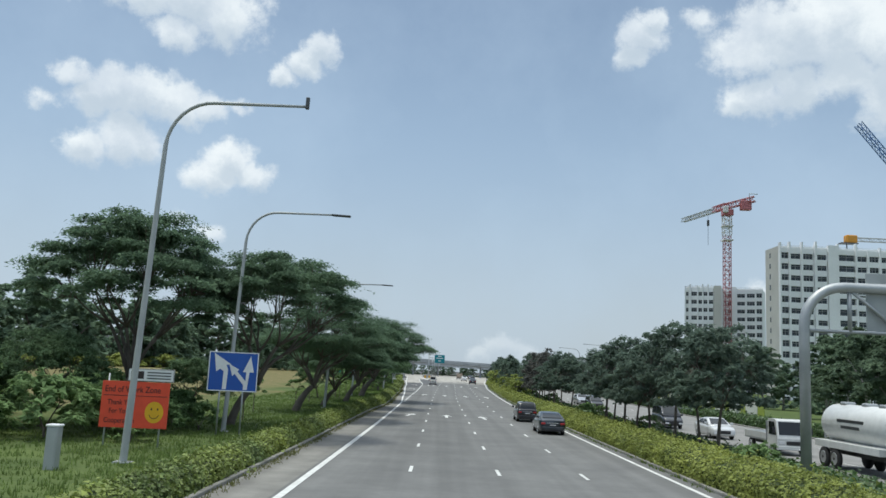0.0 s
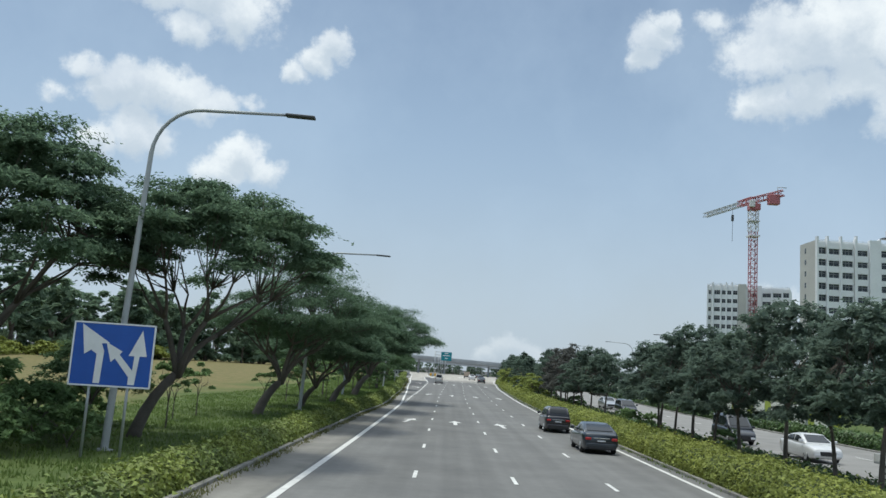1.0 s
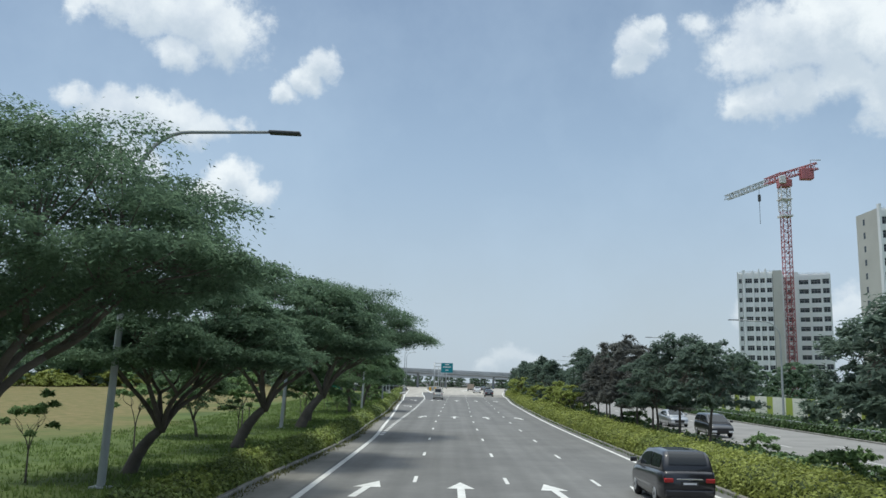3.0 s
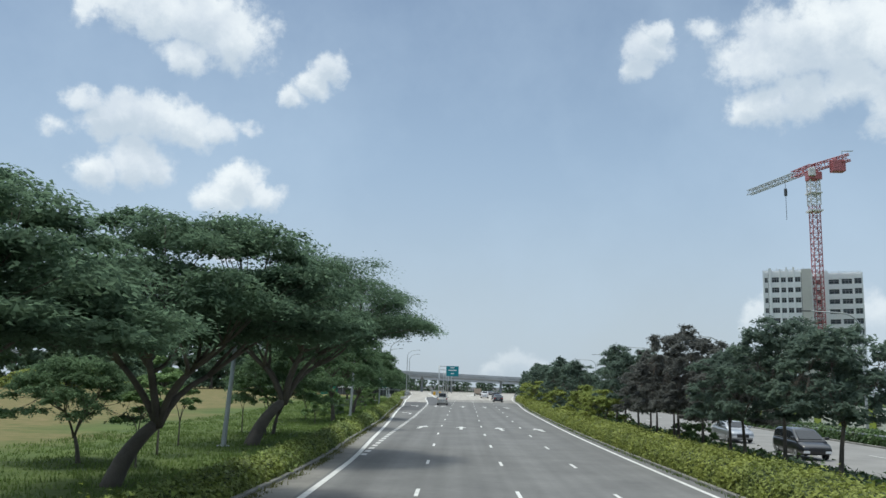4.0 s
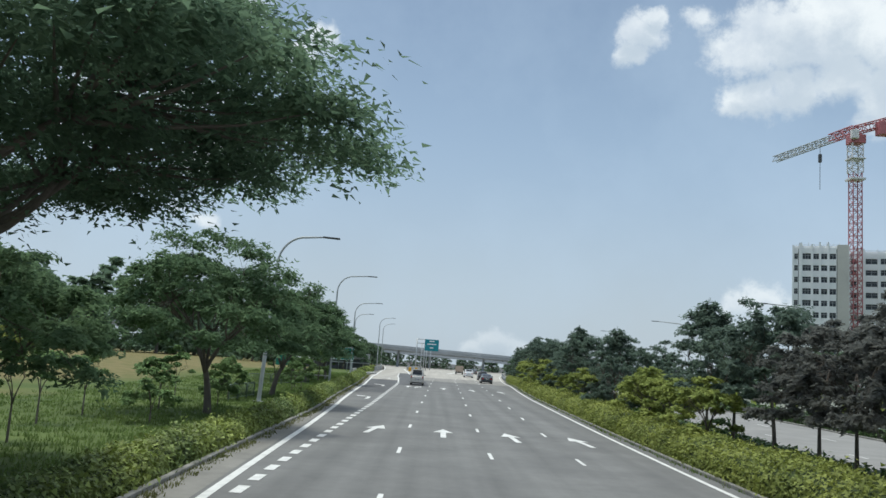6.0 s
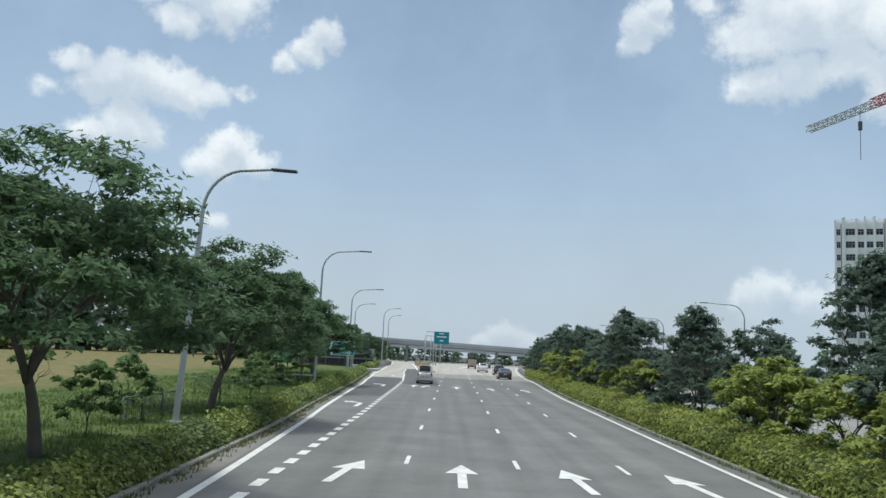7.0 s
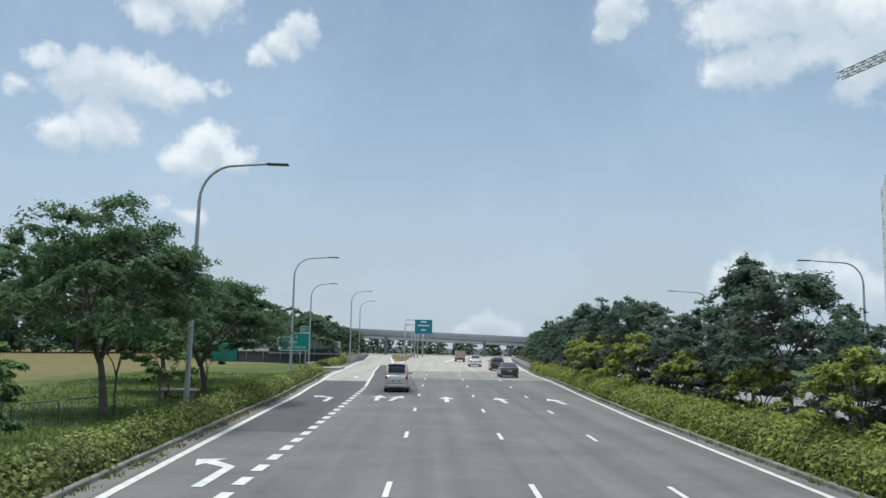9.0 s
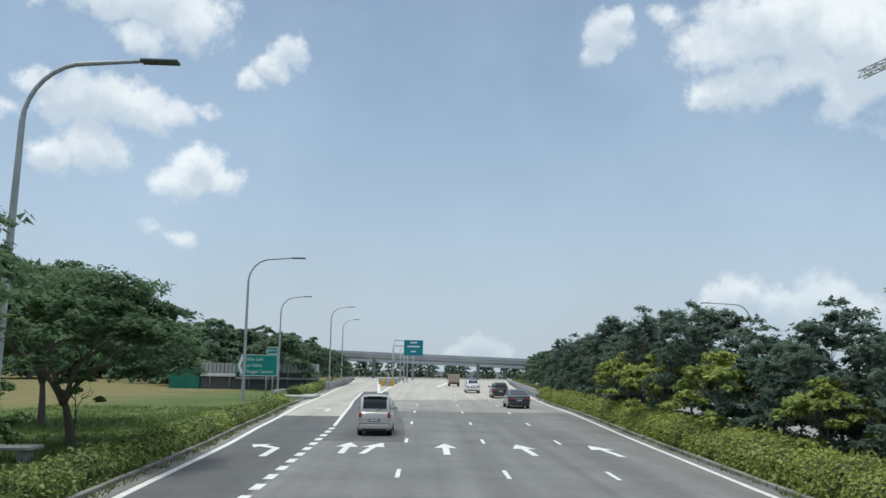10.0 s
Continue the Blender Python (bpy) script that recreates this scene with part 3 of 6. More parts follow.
def arrow(x, y, turn=0):
    """Lane arrow, 4 m long; turn bends its head to the left or right."""
    L = 4.4
    pts = [(-0.13, 0), (0.13, 0), (0.13, 0.58 * L), (0.48, 0.58 * L), (0, L), (-0.48, 0.58 * L), (-0.13, 0.58 * L)]
    out = []
    for px, py in pts:
        k = max(0.0, (py - 1.0)) / L
        out.append((x + px + turn * 0.85 * k, y + py - L / 2))
    return mark("lane_arrow", out, road)


for y in (75.4, 131.4, 186.6):
    arrow(0.35, y)
    arrow(3.75, y, -0.5)
    arrow(7.1, y, -0.8)
    if y < 150:
        arrow(-3.15, y, 0.8)
    else:
        arrow(-3.7, y)
        arrow(-2.9, y, 0.9)


def exit_arrow(x, y):
    """An arrow whose head turns left for the slip road."""
    return mark("lane_arrow", [(x + 0.35, y - 2.2), (x + 0.62, y - 2.2), (x + 0.62, y + 0.9), (x - 0.15, y + 1.9), (x + 0.05, y + 2.3), (x - 0.75, y + 2.1), (x - 0.45, y + 0.9), (x - 0.3, y + 1.35), (x + 0.35, y + 0.7)], road)


for x, y in ((-6.15, 158.6), (-6.9, 185.3), (-7.85, 213.6)):
    exit_arrow(x, y)


def exit_line(y):
    return float(np.interp(y, (100, 118, 133, 151, 160, 170, 187, 197, 204, 218, 230, 253), (-4.68, -4.75, -4.71, -4.74, -4.85, -5.0, -5.2, -5.35, -5.65, -6.2, -6.85, -7.6)))


for k in range(46):
    y = 104 + 2.05 * k
    if y < 197:
        x = exit_line(y)
        mark("exit_dash", [(x - 0.15, y - 0.55), (x + 0.15, y - 0.55), (x + 0.15, y + 0.55), (x - 0.15, y + 0.55)], road)
strip("exit_line", list(range(198, 257, 4)), lambda y: exit_line(y) - 0.1, lambda y: exit_line(y) + 0.1, 0.012, PAINT, road)
# the painted nose where the slip road leaves
strip("nose_line", [251 + 4 * k for k in range(24)], lambda y: -5.55 + (y - 251) * 0.009, lambda y: -5.2 + (y - 251) * 0.009, 0.025, PAINT, road)
strip("nose_line", [251 + 4 * k for k in range(24)], lambda y: -5.65 - (y - 251) * 0.048, lambda y: -5.3 - (y - 251) * 0.048, 0.025, PAINT, road)
strip("nose_line", [290 + 10 * k for k in range(14)], lambda y: -1.65, lambda y: -1.4, 0.012, PAINT, road)
# darker new surfacing in the slip lane and the pale stretch beyond
strip("new_surfacing", [168 + 4 * k for k in range(10)] + [206.3], lambda y: edge_left(y) + 0.13, lambda y: exit_line(y), 0.005, ASPHALT_NEW, road, "darker newly laid asphalt")
strip("new_surfacing", [189.5 + 4 * k for k in range(18)], lambda y: exit_line(y) + 0.02, lambda y: float(np.interp(y, (195, 258), (-1.5, -4.7))), 0.009, ASPHALT_NEW, road, "darker newly laid asphalt")
for x, y, w in ((-0.6, 214.5, 2.6), (0.3, 222.0, 2.2)):
    L = 0.35 if w > 1 else 3.2
    mesh_ob("tar_patch", [at(x - w / 2, y - L / 2, 0.010), at(x + w / 2, y - L / 2, 0.010), at(x + w / 2, y + L / 2, 0.010), at(x - w / 2, y + L / 2, 0.010)], [(0, 1, 2, 3)], ASPHALT_NEW, road, "dark tar patch")
# pale slip surfacing; across the main lanes its tone imitates far sun glare
strip("pale_surfacing", [206.3, 211] + [216 + 8 * k for k in range(60)], lambda y: edge_left(y) - 0.6, lambda y: kerb_right(y) if y > 235 else exit_line(y), 0.006, CONCRETE_ROAD, road, "pale surfacing with far sun glare in its tone")

# mid-tone step that paints the road's gradual lightening from glare
strip("pale_surfacing", [213 + 4 * k for k in range(7)], lambda y: exit_line(y) + 0.03, lambda y: kerb_right(y), 0.004, GLARE_ROAD, road, "asphalt toned lighter for far sun glare")

# ---- hedges ----
def hedge(name, label, line, width, height, y0, y1, density, mat, seed, leaf=0.13):
    """A clipped hedge: uneven core with a skin of leaves."""
    rng = np.random.default_rng(seed)
    thing = tagged(new(name), label, "hedge", kind="stuff")
    n = int((y1 - y0) / 0.8)
    prof = [(-0.5, 0.0), (-0.5, 0.62), (-0.40, 0.9), (-0.2, 1.0), (0.2, 1.0), (0.40, 0.9), (0.5, 0.62), (0.5, 0.0)]
    v, f, pts, nrm = [], [], [], []
    m = len(prof)
    for i in range(n + 1):
        y = y0 + (y1 - y0) * i / n
        hh = height * (1 + 0.16 * noise.noise((0.35 * y, seed, 0.3)) + 0.16 * noise.noise((1.1 * y, seed, 4.0)))
        for px, pz in prof:
            off = 0.22 * noise.noise((px * 2, pz * 2, y * 0.9 + seed))
            v.append(at(line(y) + px * (width * 0.86) + off, y, pz * hh * 0.92 + 0.3 * off - 0.04 + bank(line(y) + px * width * 0.86, y)))
        if i:
            for k in range(m - 1):
                a = (i - 1) * m + k
                f.append((a, a + 1, a + 1 + m, a + m))
    f.append(tuple(range(m)))
    f.append(tuple(range(n * m, n * m + m))[::-1])
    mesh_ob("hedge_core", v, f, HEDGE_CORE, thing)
    va = np.array([tuple(p) for p in v]).reshape(n + 1, m, 3)
    seg = [math.dist(prof[k], prof[k + 1]) for k in range(m - 1)]
    count = int((y1 - y0) * density)
    i = rng.integers(0, n, count)
    k = rng.choice(m - 1, count, p=np.array(seg) / sum(seg))
    a, b = rng.random((count, 1)), rng.random((count, 1))
    p = (va[i, k] * (1 - a) + va[i + 1, k] * a) * (1 - b) + (va[i, k + 1] * (1 - a) + va[i + 1, k + 1] * a) * b
    e1, e2 = va[i + 1, k] - va[i, k], va[i, k + 1] - va[i, k]
    nn = np.cross(e2, e1)
    nn /= np.linalg.norm(nn, axis=1, keepdims=True) + 1e-9
    nn *= np.sign((nn * (p - np.stack([va[i, :, 0].mean(1), p[:, 1], va[i, :, 2].mean(1)], 1))).sum(1, keepdims=True) + 1e-9)
    p = p + nn * rng.exponential(0.065, (count, 1)) + rng.normal(0, 0.02, (count, 3))
    nn[:, 2] += 0.5
    lv, lf = leaves(p, nn, leaf, 0.75, rng, 0.7, corners=3)
    o = new("foliage", leaf_mesh("foliage", lv, lf, mat))
    o.parent = thing
    return thing


hedge("hedge", "low clipped green hedge along the shoulder with yellow-green tips", lambda y: kerb_left(y) - 0.78, 1.05, 0.66, -10, 222, 800, LEAF_HEDGE_LEFT, 11)
hedge("hedge", "clipped yellow-green hedge along the central median", lambda y: kerb_right(y) + 1.12, 1.9, 1.0, 0, 246, 850, LEAF_HEDGE, 12)
hedge("hedge", "low dark green shrubs in the central median", lambda y: 14.2, 4.2, 0.32, 0, 232, 260, LEAF_HEDGE_DARK, 13, 0.22)
hedge("hedge", "clipped green hedge beyond the opposite carriageway", lambda y: OPP_RIGHT + 1.6, 1.8, 1.0, 20, 260, 300, LEAF_HEDGE_DARK, 14, 0.24)

hedge("hedge", "clipped hedge beside the slip road", lambda y: edge_left(y) - 2.5, 1.5, 0.85, 236, 296, 320, LEAF_HEDGE_LEFT, 15, 0.2)


# ---- grass tufts on the verge ----
def tufts(name, label, line, x0, x1, y0, y1, count, high, mat, seed, crowd=1.5):
    """Loose blades standing in clumps out of the mown grass, denser near the line; x0 and x1 are distances from it."""
    rng = np.random.default_rng(seed)
    n = count
    clump = rng.random((n // 7 + 1, 2))
    u = clump[rng.integers(0, len(clump), n)]
    ys = y0 + (y1 - y0) * u[:, 1] + rng.normal(0, 0.16, n)
    xs = np.array([line(y) for y in ys]) + x0 + (x1 - x0) * u[:, 0] ** crowd + rng.normal(0, 0.09 if abs(x1 - x0) < 2 else 0.16, n)
    base = np.array([tuple(at(float(x), float(y), bank(float(x), float(y)) - 0.03)) for x, y in zip(xs, ys)])
    w = rng.uniform(0, 2 * math.pi, (n, 1))
    side = np.concatenate([np.cos(w), np.sin(w), np.zeros((n, 1))], 1)
    lean = np.concatenate([-np.sin(w), np.cos(w), np.zeros((n, 1))], 1) * rng.uniform(-0.9, 0.9, (n, 1))
    h = high * rng.uniform(0.4, 1.3, (n, 1))
    v = np.empty((n, 3, 3))
    v[:, 0], v[:, 1] = base - side * 0.03, base + side * 0.03
    v[:, 2] = base + lean * h + np.array([0, 0, 1]) * h
    ob = new(name, leaf_mesh(name, v.reshape(-1, 3), np.arange(3 * n).reshape(n, 3), mat))
    return tagged(ob, label, "grass", kind="stuff")


tufts("grass", "long green grass in clumps on the verge", kerb_left, -1.6, -13.0, 18, 205, 90000, 0.17, LEAF_GRASS, 71)
tufts("grass", "dry grass creeping over the edge of the shoulder", kerb_left, 0.35, -0.5, 8, 225, 26000, 0.13, LEAF_DRY, 72, 1.0)
tufts("grass", "grass along the kerb under the median hedge", kerb_right, -0.05, 0.5, 8, 235, 22000, 0.16, LEAF_GRASS, 73, 1.0)

# ---- trees ----
LEFT_TREES = "spreading roadside trees on the verge"
rain_a = tree("rain_tree", "large spreading rain tree with an open dark green umbrella crown", "tree", 21, 11.0, 5.4, 0.22, 2.4, 6.0, 75000, 0.19, LEAF_RAIN, 95, 0.30, (0.6, -0.4), 0.75, slim=0.5)
rain_b = tree("rain_tree", "leaning rain tree with a wide dark crown on forked limbs", "tree", 22, 9.5, 4.8, 0.24, 2.2, 4.6, 125000, 0.155, LEAF_RAIN, 130, 0.40, (1.3, 0.2), 0.6, slim=0.5, reach=(0.8, 0), deep=0.26, lift=0.4)
rain_c = tree("rain_tree", "leaning rain tree whose wide dark crown reaches over the verge", "tree", 25, 9.2, 5.2, 0.25, 2.1, 3.8, 160000, 0.112, LEAF_RAIN, 165, 0.40, (1.3, 0.3), 0.58, slim=0.5, reach=(0.8, 0.4), deep=0.24, lift=0.85)
mid_a = tree("roadside_tree", "medium green roadside tree with a rounded layered crown", "tree", 23, 7.4, 4.3, 0.14, 1.9, 2.9, 34000, 0.2, LEAF_MID, 95, 0.5, (0.5, 0.2), 0.7, slim=0.55, deep=0.3)
mid_b = tree("roadside_tree", "medium green roadside tree with an open crown", "tree", 24, 6.6, 4.0, 0.12, 1.7, 2.7, 28000, 0.2, LEAF_MID, 84, 0.5, (0.3, 0.3), 0.7, slim=0.55, deep=0.3)
plant(rain_a, [(-16.8, 43.5, 1.0, 0)], group=LEFT_TREES)
rain_d = tree("rain_tree", "rain tree with a high open crown on a few forked limbs", "tree", 26, 9.6, 4.8, 0.2, 2.5, 5.9, 72000, 0.165, LEAF_RAIN, 86, 0.34, (1.4, 0.2), 0.6, slim=0.5, reach=(0.8, 0))
plant(rain_d, [(-11.7, 46.0, 0.98, 0)], group=LEFT_TREES)
plant(rain_b, [(-9.9, 85.0, 0.98, -10, 0.87), (-10.6, 74.0, 0.84, -20, 0.82)], group=LEFT_TREES)
plant(rain_c, [(-11.1, 63.0, 0.95, 0), (-9.9, 101.3, 1.14, 8, 0.92)], group=LEFT_TREES)
plant(mid_a, [(-10.4, 143.5, 1.0, 0, 0.98), (-12.3, 167.6, 0.93, 120, 1.17), (-9.8, 127.5, 1.0, 230, 1.05)], group=LEFT_TREES)
plant(mid_b, [(-10.6, 109.5, 0.76, 0), (-18.6, 39.0, 0.7, 250), (-15.2, 50.0, 0.55, 20), (-22.5, 36.0, 0.75, 110), (-13.5, 91, 0.6, 130), (-12.4, 181.0, 1.12, 200, 0.83), (-17.5, 190, 1.15, 80)], group=LEFT_TREES)
far_mid = tree("roadside_tree", "leafy green tree beyond the exit sign", "tree", 27, 7.2, 4.4, 0.15, 1.6, 1.8, 9000, 0.42, LEAF_FAR, 50, 0.5, (0.3, 0), 0.85, twiggy=False)
plant(far_mid, [(-19.5, 262, 1.1, 10), (-17.2, 285, 0.95, 80), (-24, 270, 1.2, 160), (-21, 281, 1.1, 220), (-28.5, 272, 1.2, 300), (-16.8, 300, 0.9, 40), (-17.8, 318, 0.9, 90)], group="trees beyond the exit sign")
plant(far_mid, [(14.6, 262, 0.72, 0), (17.0, 268, 0.85, 60), (15.5, 276, 0.8, 130), (18.5, 284, 0.95, 200), (16.4, 294, 0.85, 280), (19.5, 306, 0.9, 330), (17.0, 250, 0.7, 20)], group="trees past the median hedge", more=True)
MEDIAN_TREES = "dark median trees"
dark_a = tree("median_tree", "dark purple-brown median tree with a thin trunk", "tree", 31, 6.6, 2.6, 0.075, 2.2, 2.3, 16000, 0.21, LEAF_PURPLE, 92, 0.7, (0, 0), 0.7, slim=0.55, deep=0.42, puff=0.9)
dark_b = tree("median_tree", "dark green median tree with an uneven crown", "tree", 32, 6.5, 2.7, 0.08, 2.4, 2.6, 16000, 0.21, LEAF_DARK, 92, 0.7, (0.2, 0), 0.7, slim=0.55, deep=0.42, puff=0.9)
dark_c = tree("median_tree", "taller pointed dark green median tree", "tree", 34, 7.3, 2.5, 0.08, 1.6, 1.4, 15000, 0.2, LEAF_DARK, 85, 0.7, (0, 0), 0.95, slim=0.55, deep=0.14, cone=True, puff=0.9)
lime_a = tree("young_median_tree", "young yellow-green median tree", "tree", 33, 3.3, 1.7, 0.05, 1.0, 1.0, 7000, 0.19, LEAF_LIME, 34, 0.5, (0, 0), 0.7, slim=0.55)
dark_d = tree("median_tree", "dark green median tree with a full low crown", "tree", 35, 5.9, 2.6, 0.075, 1.4, 1.2, 16000, 0.21, LEAF_DARK, 92, 0.7, (0, 0), 0.75, slim=0.55, deep=0.45, puff=0.9)
rs = random.Random(5)
spots = ([], [], [], [])
for y in (43.5, 47, 51, 55.2, 59, 62.5, 66, 69.8, 73, 92.5, 96, 100, 104, 108, 111.5, 115.5, 119, 122.5, 126.5, 131, 135, 146, 150, 155, 160, 164, 168.5, 173, 177.5, 181, 185, 189, 193.5, 198, 202.5, 207, 212, 217, 222, 227, 232, 238):
    kind = 2 if y in (135, 150, 173, 217) else 0 if 103 < y < 124 or 146 < y < 153 else 1 if y < 140 else rs.choice((3, 3, 1))
    tall = 1.0 if kind == 2 else rs.uniform(0.88, 1.12) * (0.88 if 156 < y < 172 else 1.0)
    spots[kind].append((12.3 if y == 150 else 13.6 + rs.uniform(-0.4, 0.6), y, 0.84 if y == 150 else 0.98 if kind == 2 else rs.uniform(0.88, 1.06) * (0.85 if y in (160, 164) else 1.0), rs.uniform(0, 360), tall))
for ob, sp in zip((dark_a, dark_b, dark_c, dark_d), spots):
    plant(ob, sp, group=MEDIAN_TREES)
plant(lime_a, [(11.8, 128, 1.0, 0), (11.7, 132.5, 0.95, 90), (11.7, 138, 1.1, 20), (12.3, 141.5, 0.95, 40), (12.9, 144.5, 1.0, 150), (13.2, 140, 1.0, 77), (11.8, 160.5, 1.0, 30), (11.9, 168, 0.85, 110), (11.8, 196, 1.25, 250), (12.0, 178, 0.9, 200), (11.9, 187, 1.2, 10), (12.0, 204, 1.3, 70)], group=MEDIAN_TREES)

# ---- street lamps ----
def street_lamp(x, y, turn=0, high=10.4, arm=4.9, lean=0.0, label="tall grey street lamp with a curved arm over the road", bare=False):
    thing = root("street_lamp", at(x, y, bank(x, y) if x < 20 else 0), label, "street lamp", "street lamps along the road", turn)
    thing.matrix_basis = thing.matrix_basis @ pose(0, 0, 0, 0, lean, 0)
    high -= 0.4
    pts = [Vector((0, 0, z)) for z in (-0.2, 0.05, 3, 6, high - 1.7)]
    for i in range(1, 9):
        w = math.pi / 2 * i / 8
        pts.append(Vector((1.5 - 1.5 * math.cos(w), 0, high - 1.7 + 1.6 * math.sin(w))))
    pts.append(Vector((arm - 0.8, 0, high + 0.02)))
    rod("pole", pts, 0.08, POLE, thing, radii=[0.12, 0.12, 0.105, 0.09, 0.075] + [0.06] * 8 + [0.045], n=10)
    if bare:
        part("bracket", boxed(arm - 0.82, arm - 0.7, -0.07, 0.07, high - 0.06, high + 0.34, bevel=0.02), DARKMETAL, thing, "short upright bracket at the arm's tip")
    else:
        part("luminaire", boxed(arm - 0.95, arm, -0.16, 0.16, high - 0.03, high + 0.05, bevel=0.025), DARKMETAL, thing, "flat dark grey lamp head")
    part("base_plate", boxed(-0.25, 0.25, -0.25, 0.25, -0.05, 0.04), GALV, thing)
    return thing


street_lamp(-10.15, 27, high=12.35, arm=5.3, lean=2.0, label="tall grey street lamp pole with a bare curved arm", bare=True)
for lx, ly, arm, high, lean in ((-10.75, 41.3, 5.1, 11.45, 2.2), (-9.9, 70.2, 4.8, 11.0, 2.0), (-10.9, 100.3, 2.4, 8.0, 3.2), (-9.8, 137.4, 3.3, 9.8, 2.4), (-10.85, 172.6, 3.8, 10.9, 0.5), (-12.7, 209, 3.85, 10.4, 0), (-15.7, 241, 3.25, 10.85, 0), (-12.85, 265, 3.2, 11.5, 0), (-13.95, 295, 2.8, 11.6, 0)):
    street_lamp(lx, ly, arm=arm, high=high, lean=lean)
for lx, ly in ((-30.9, 268), (-30.6, 276), (-30.3, 284)):
    street_lamp(lx, ly, high=6.9, arm=2.4, label="short grey street lamp beyond the field")
for k in range(0, 9):
    street_lamp(31.5, 18 + 36 * k, 180)

# ---- far flyover ----
fly = root("flyover", (20, 432, road_z(430) + 0.4), "long grey concrete flyover across the road far ahead", "bridge", turn=-2)
# concrete made paler and bluer, with distance haze put into the colour
FLYCON = material("hazed_flyover_concrete", (0.4, 0.425, 0.45), (0.32, 0.34, 0.36), 0.85, 0, 0.2, 8, 0.1)
fly.matrix_basis = fly.matrix_basis @ pose(0, 0, 0, 0, 1.7, 0)
part("deck", boxed(-260, 260, -6, 6, 5.4, 6.3), FLYCON, fly)
part("parapet", boxed(-260, 260, -6.25, -5.95, 6.25, 7.2), FLYCON, fly)
part("deck", boxed(-260, 260, 30, 42, 4.2, 5.2), FLYCON, fly)
part("girder", boxed(-260, 260, -4.5, 4.5, 4.9, 5.4), FLYCON, fly, "shaded box girder")
for x in range(-245, 260, 35):
    part("pier", boxed(x - 0.5, x + 0.5, -0.5, 0.5, -9, 4.95, bevel=0.2), FLYCON, fly)
    part("pier", boxed(x + 11, x + 12.2, 35, 36.5, -9, 4.25, bevel=0.2), FLYCON, fly)

# bank added to close the view under the flyover; dark tone imitates shade there
bv, bf = [], []
for i in range(61):
    x = -420 + 14 * i
    rise = 2.6 + 0.7 * noise.noise((0.02 * x, 3.1, 0.0))
    for dy, h in ((0, -0.3), (9, rise * 0.8), (14, rise), (40, rise)):
        bv.append((x, 492 + dy, 0.76 + h))
    if i:
        for k in range(3):
            a = (i - 1) * 4 + k
            bf.append((a, a + 4, a + 5, a + 1))
tagged(mesh_ob("embankment", bv, bf, ASPHALT_NEW, None, "", True), "low filler bank toned dark for the dim space under the flyover", "embankment", kind="structure")

# ---- road signs ----
SIGN_BLUE = plain("blue_sign_sheeting", (0.02, 0.09, 0.40), 0.45)
SIGN_GREEN = plain("green_sign_sheeting", (0.005, 0.22, 0.19), 0.45)
SIGN_WHITE = plain("white_sign_sheeting", (0.75, 0.76, 0.76), 0.5)
SIGN_RED = plain("orange_red_board", (0.72, 0.075, 0.03), 0.5)
SIGN_YELLOW = plain("yellow_disc", (0.75, 0.42, 0.01), 0.5)
SIGN_BLACK = plain("black_lettering", (0.03, 0.02, 0.02), 0.6)


def words(text, size, x, z, mat, parent, y=-0.03, align="LEFT"):
    cu = bpy.data.curves.new("lettering", "FONT")
    cu.body, cu.size, cu.align_x, cu.extrude = text, size, align, 0.002
    tmp = bpy.data.objects.new("lettering", cu)
    scene.collection.objects.link(tmp)
    me = bpy.data.meshes.new_from_object(tmp.evaluated_get(bpy.context.evaluated_depsgraph_get()))
    bpy.data.objects.remove(tmp)
    me.materials.clear()
    me.materials.append(mat)
    ob = new("lettering", me)
    ob.parent = parent
    ob.matrix_basis = pose(x, y, z, 90, 0, 0)
    return ob


def flat(name, pts, mat, parent, y=-0.03, thick=0.004):
    bm = bmesh.new()
    f = bm.faces.new([bm.verts.new((px, y, pz)) for px, pz in pts])
    r = bmesh.ops.extrude_face_region(bm, geom=[f])
    bmesh.ops.translate(bm, verts=[v for v in r["geom"] if isinstance(v, bmesh.types.BMVert)], vec=(0, -thick, 0))
    bmesh.ops.recalc_face_normals(bm, faces=bm.faces[:])
    return part(name, bm, mat, parent)


blue = root("lane_sign", at(-9.95, 39.1, 0.18), "blue lane direction sign with white arrows on two posts", "road sign", turn=8)
blue.matrix_basis = blue.matrix_basis @ Matrix.Diagonal((0.89, 1, 0.92, 1))
part("panel", boxed(-1.24, 1.24, -0.02, 0.02, 2.55, 4.45, bevel=0.008), SIGN_BLUE, blue)
for a, b, c, d in ((-1.25, 1.25, 2.52, 2.57), (-1.25, 1.25, 4.43, 4.48), (-1.26, -1.21, 2.52, 4.48), (1.21, 1.26, 2.52, 4.48)):
    part("border", boxed(a, b, -0.032, 0.0, c, d), SIGN_WHITE, blue)
flat("arrow_mark", [(-0.50, 2.62), (-0.30, 2.62), (-0.26, 3.6), (-0.36, 3.83), (-0.1, 3.85), (-1.0, 4.4), (-0.86, 3.48), (-0.66, 3.62), (-0.48, 3.5)], SIGN_WHITE, blue)
flat("arrow_mark", [(0.56, 2.62), (0.76, 2.62), (0.84, 3.5), (1.06, 3.5), (0.86, 4.3), (0.5, 3.5), (0.68, 3.5), (0.66, 3.05), (0.22, 3.52), (0.3, 3.62), (-0.22, 3.88), (-0.03, 3.28), (0.09, 3.4), (0.56, 2.85)], SIGN_WHITE, blue)
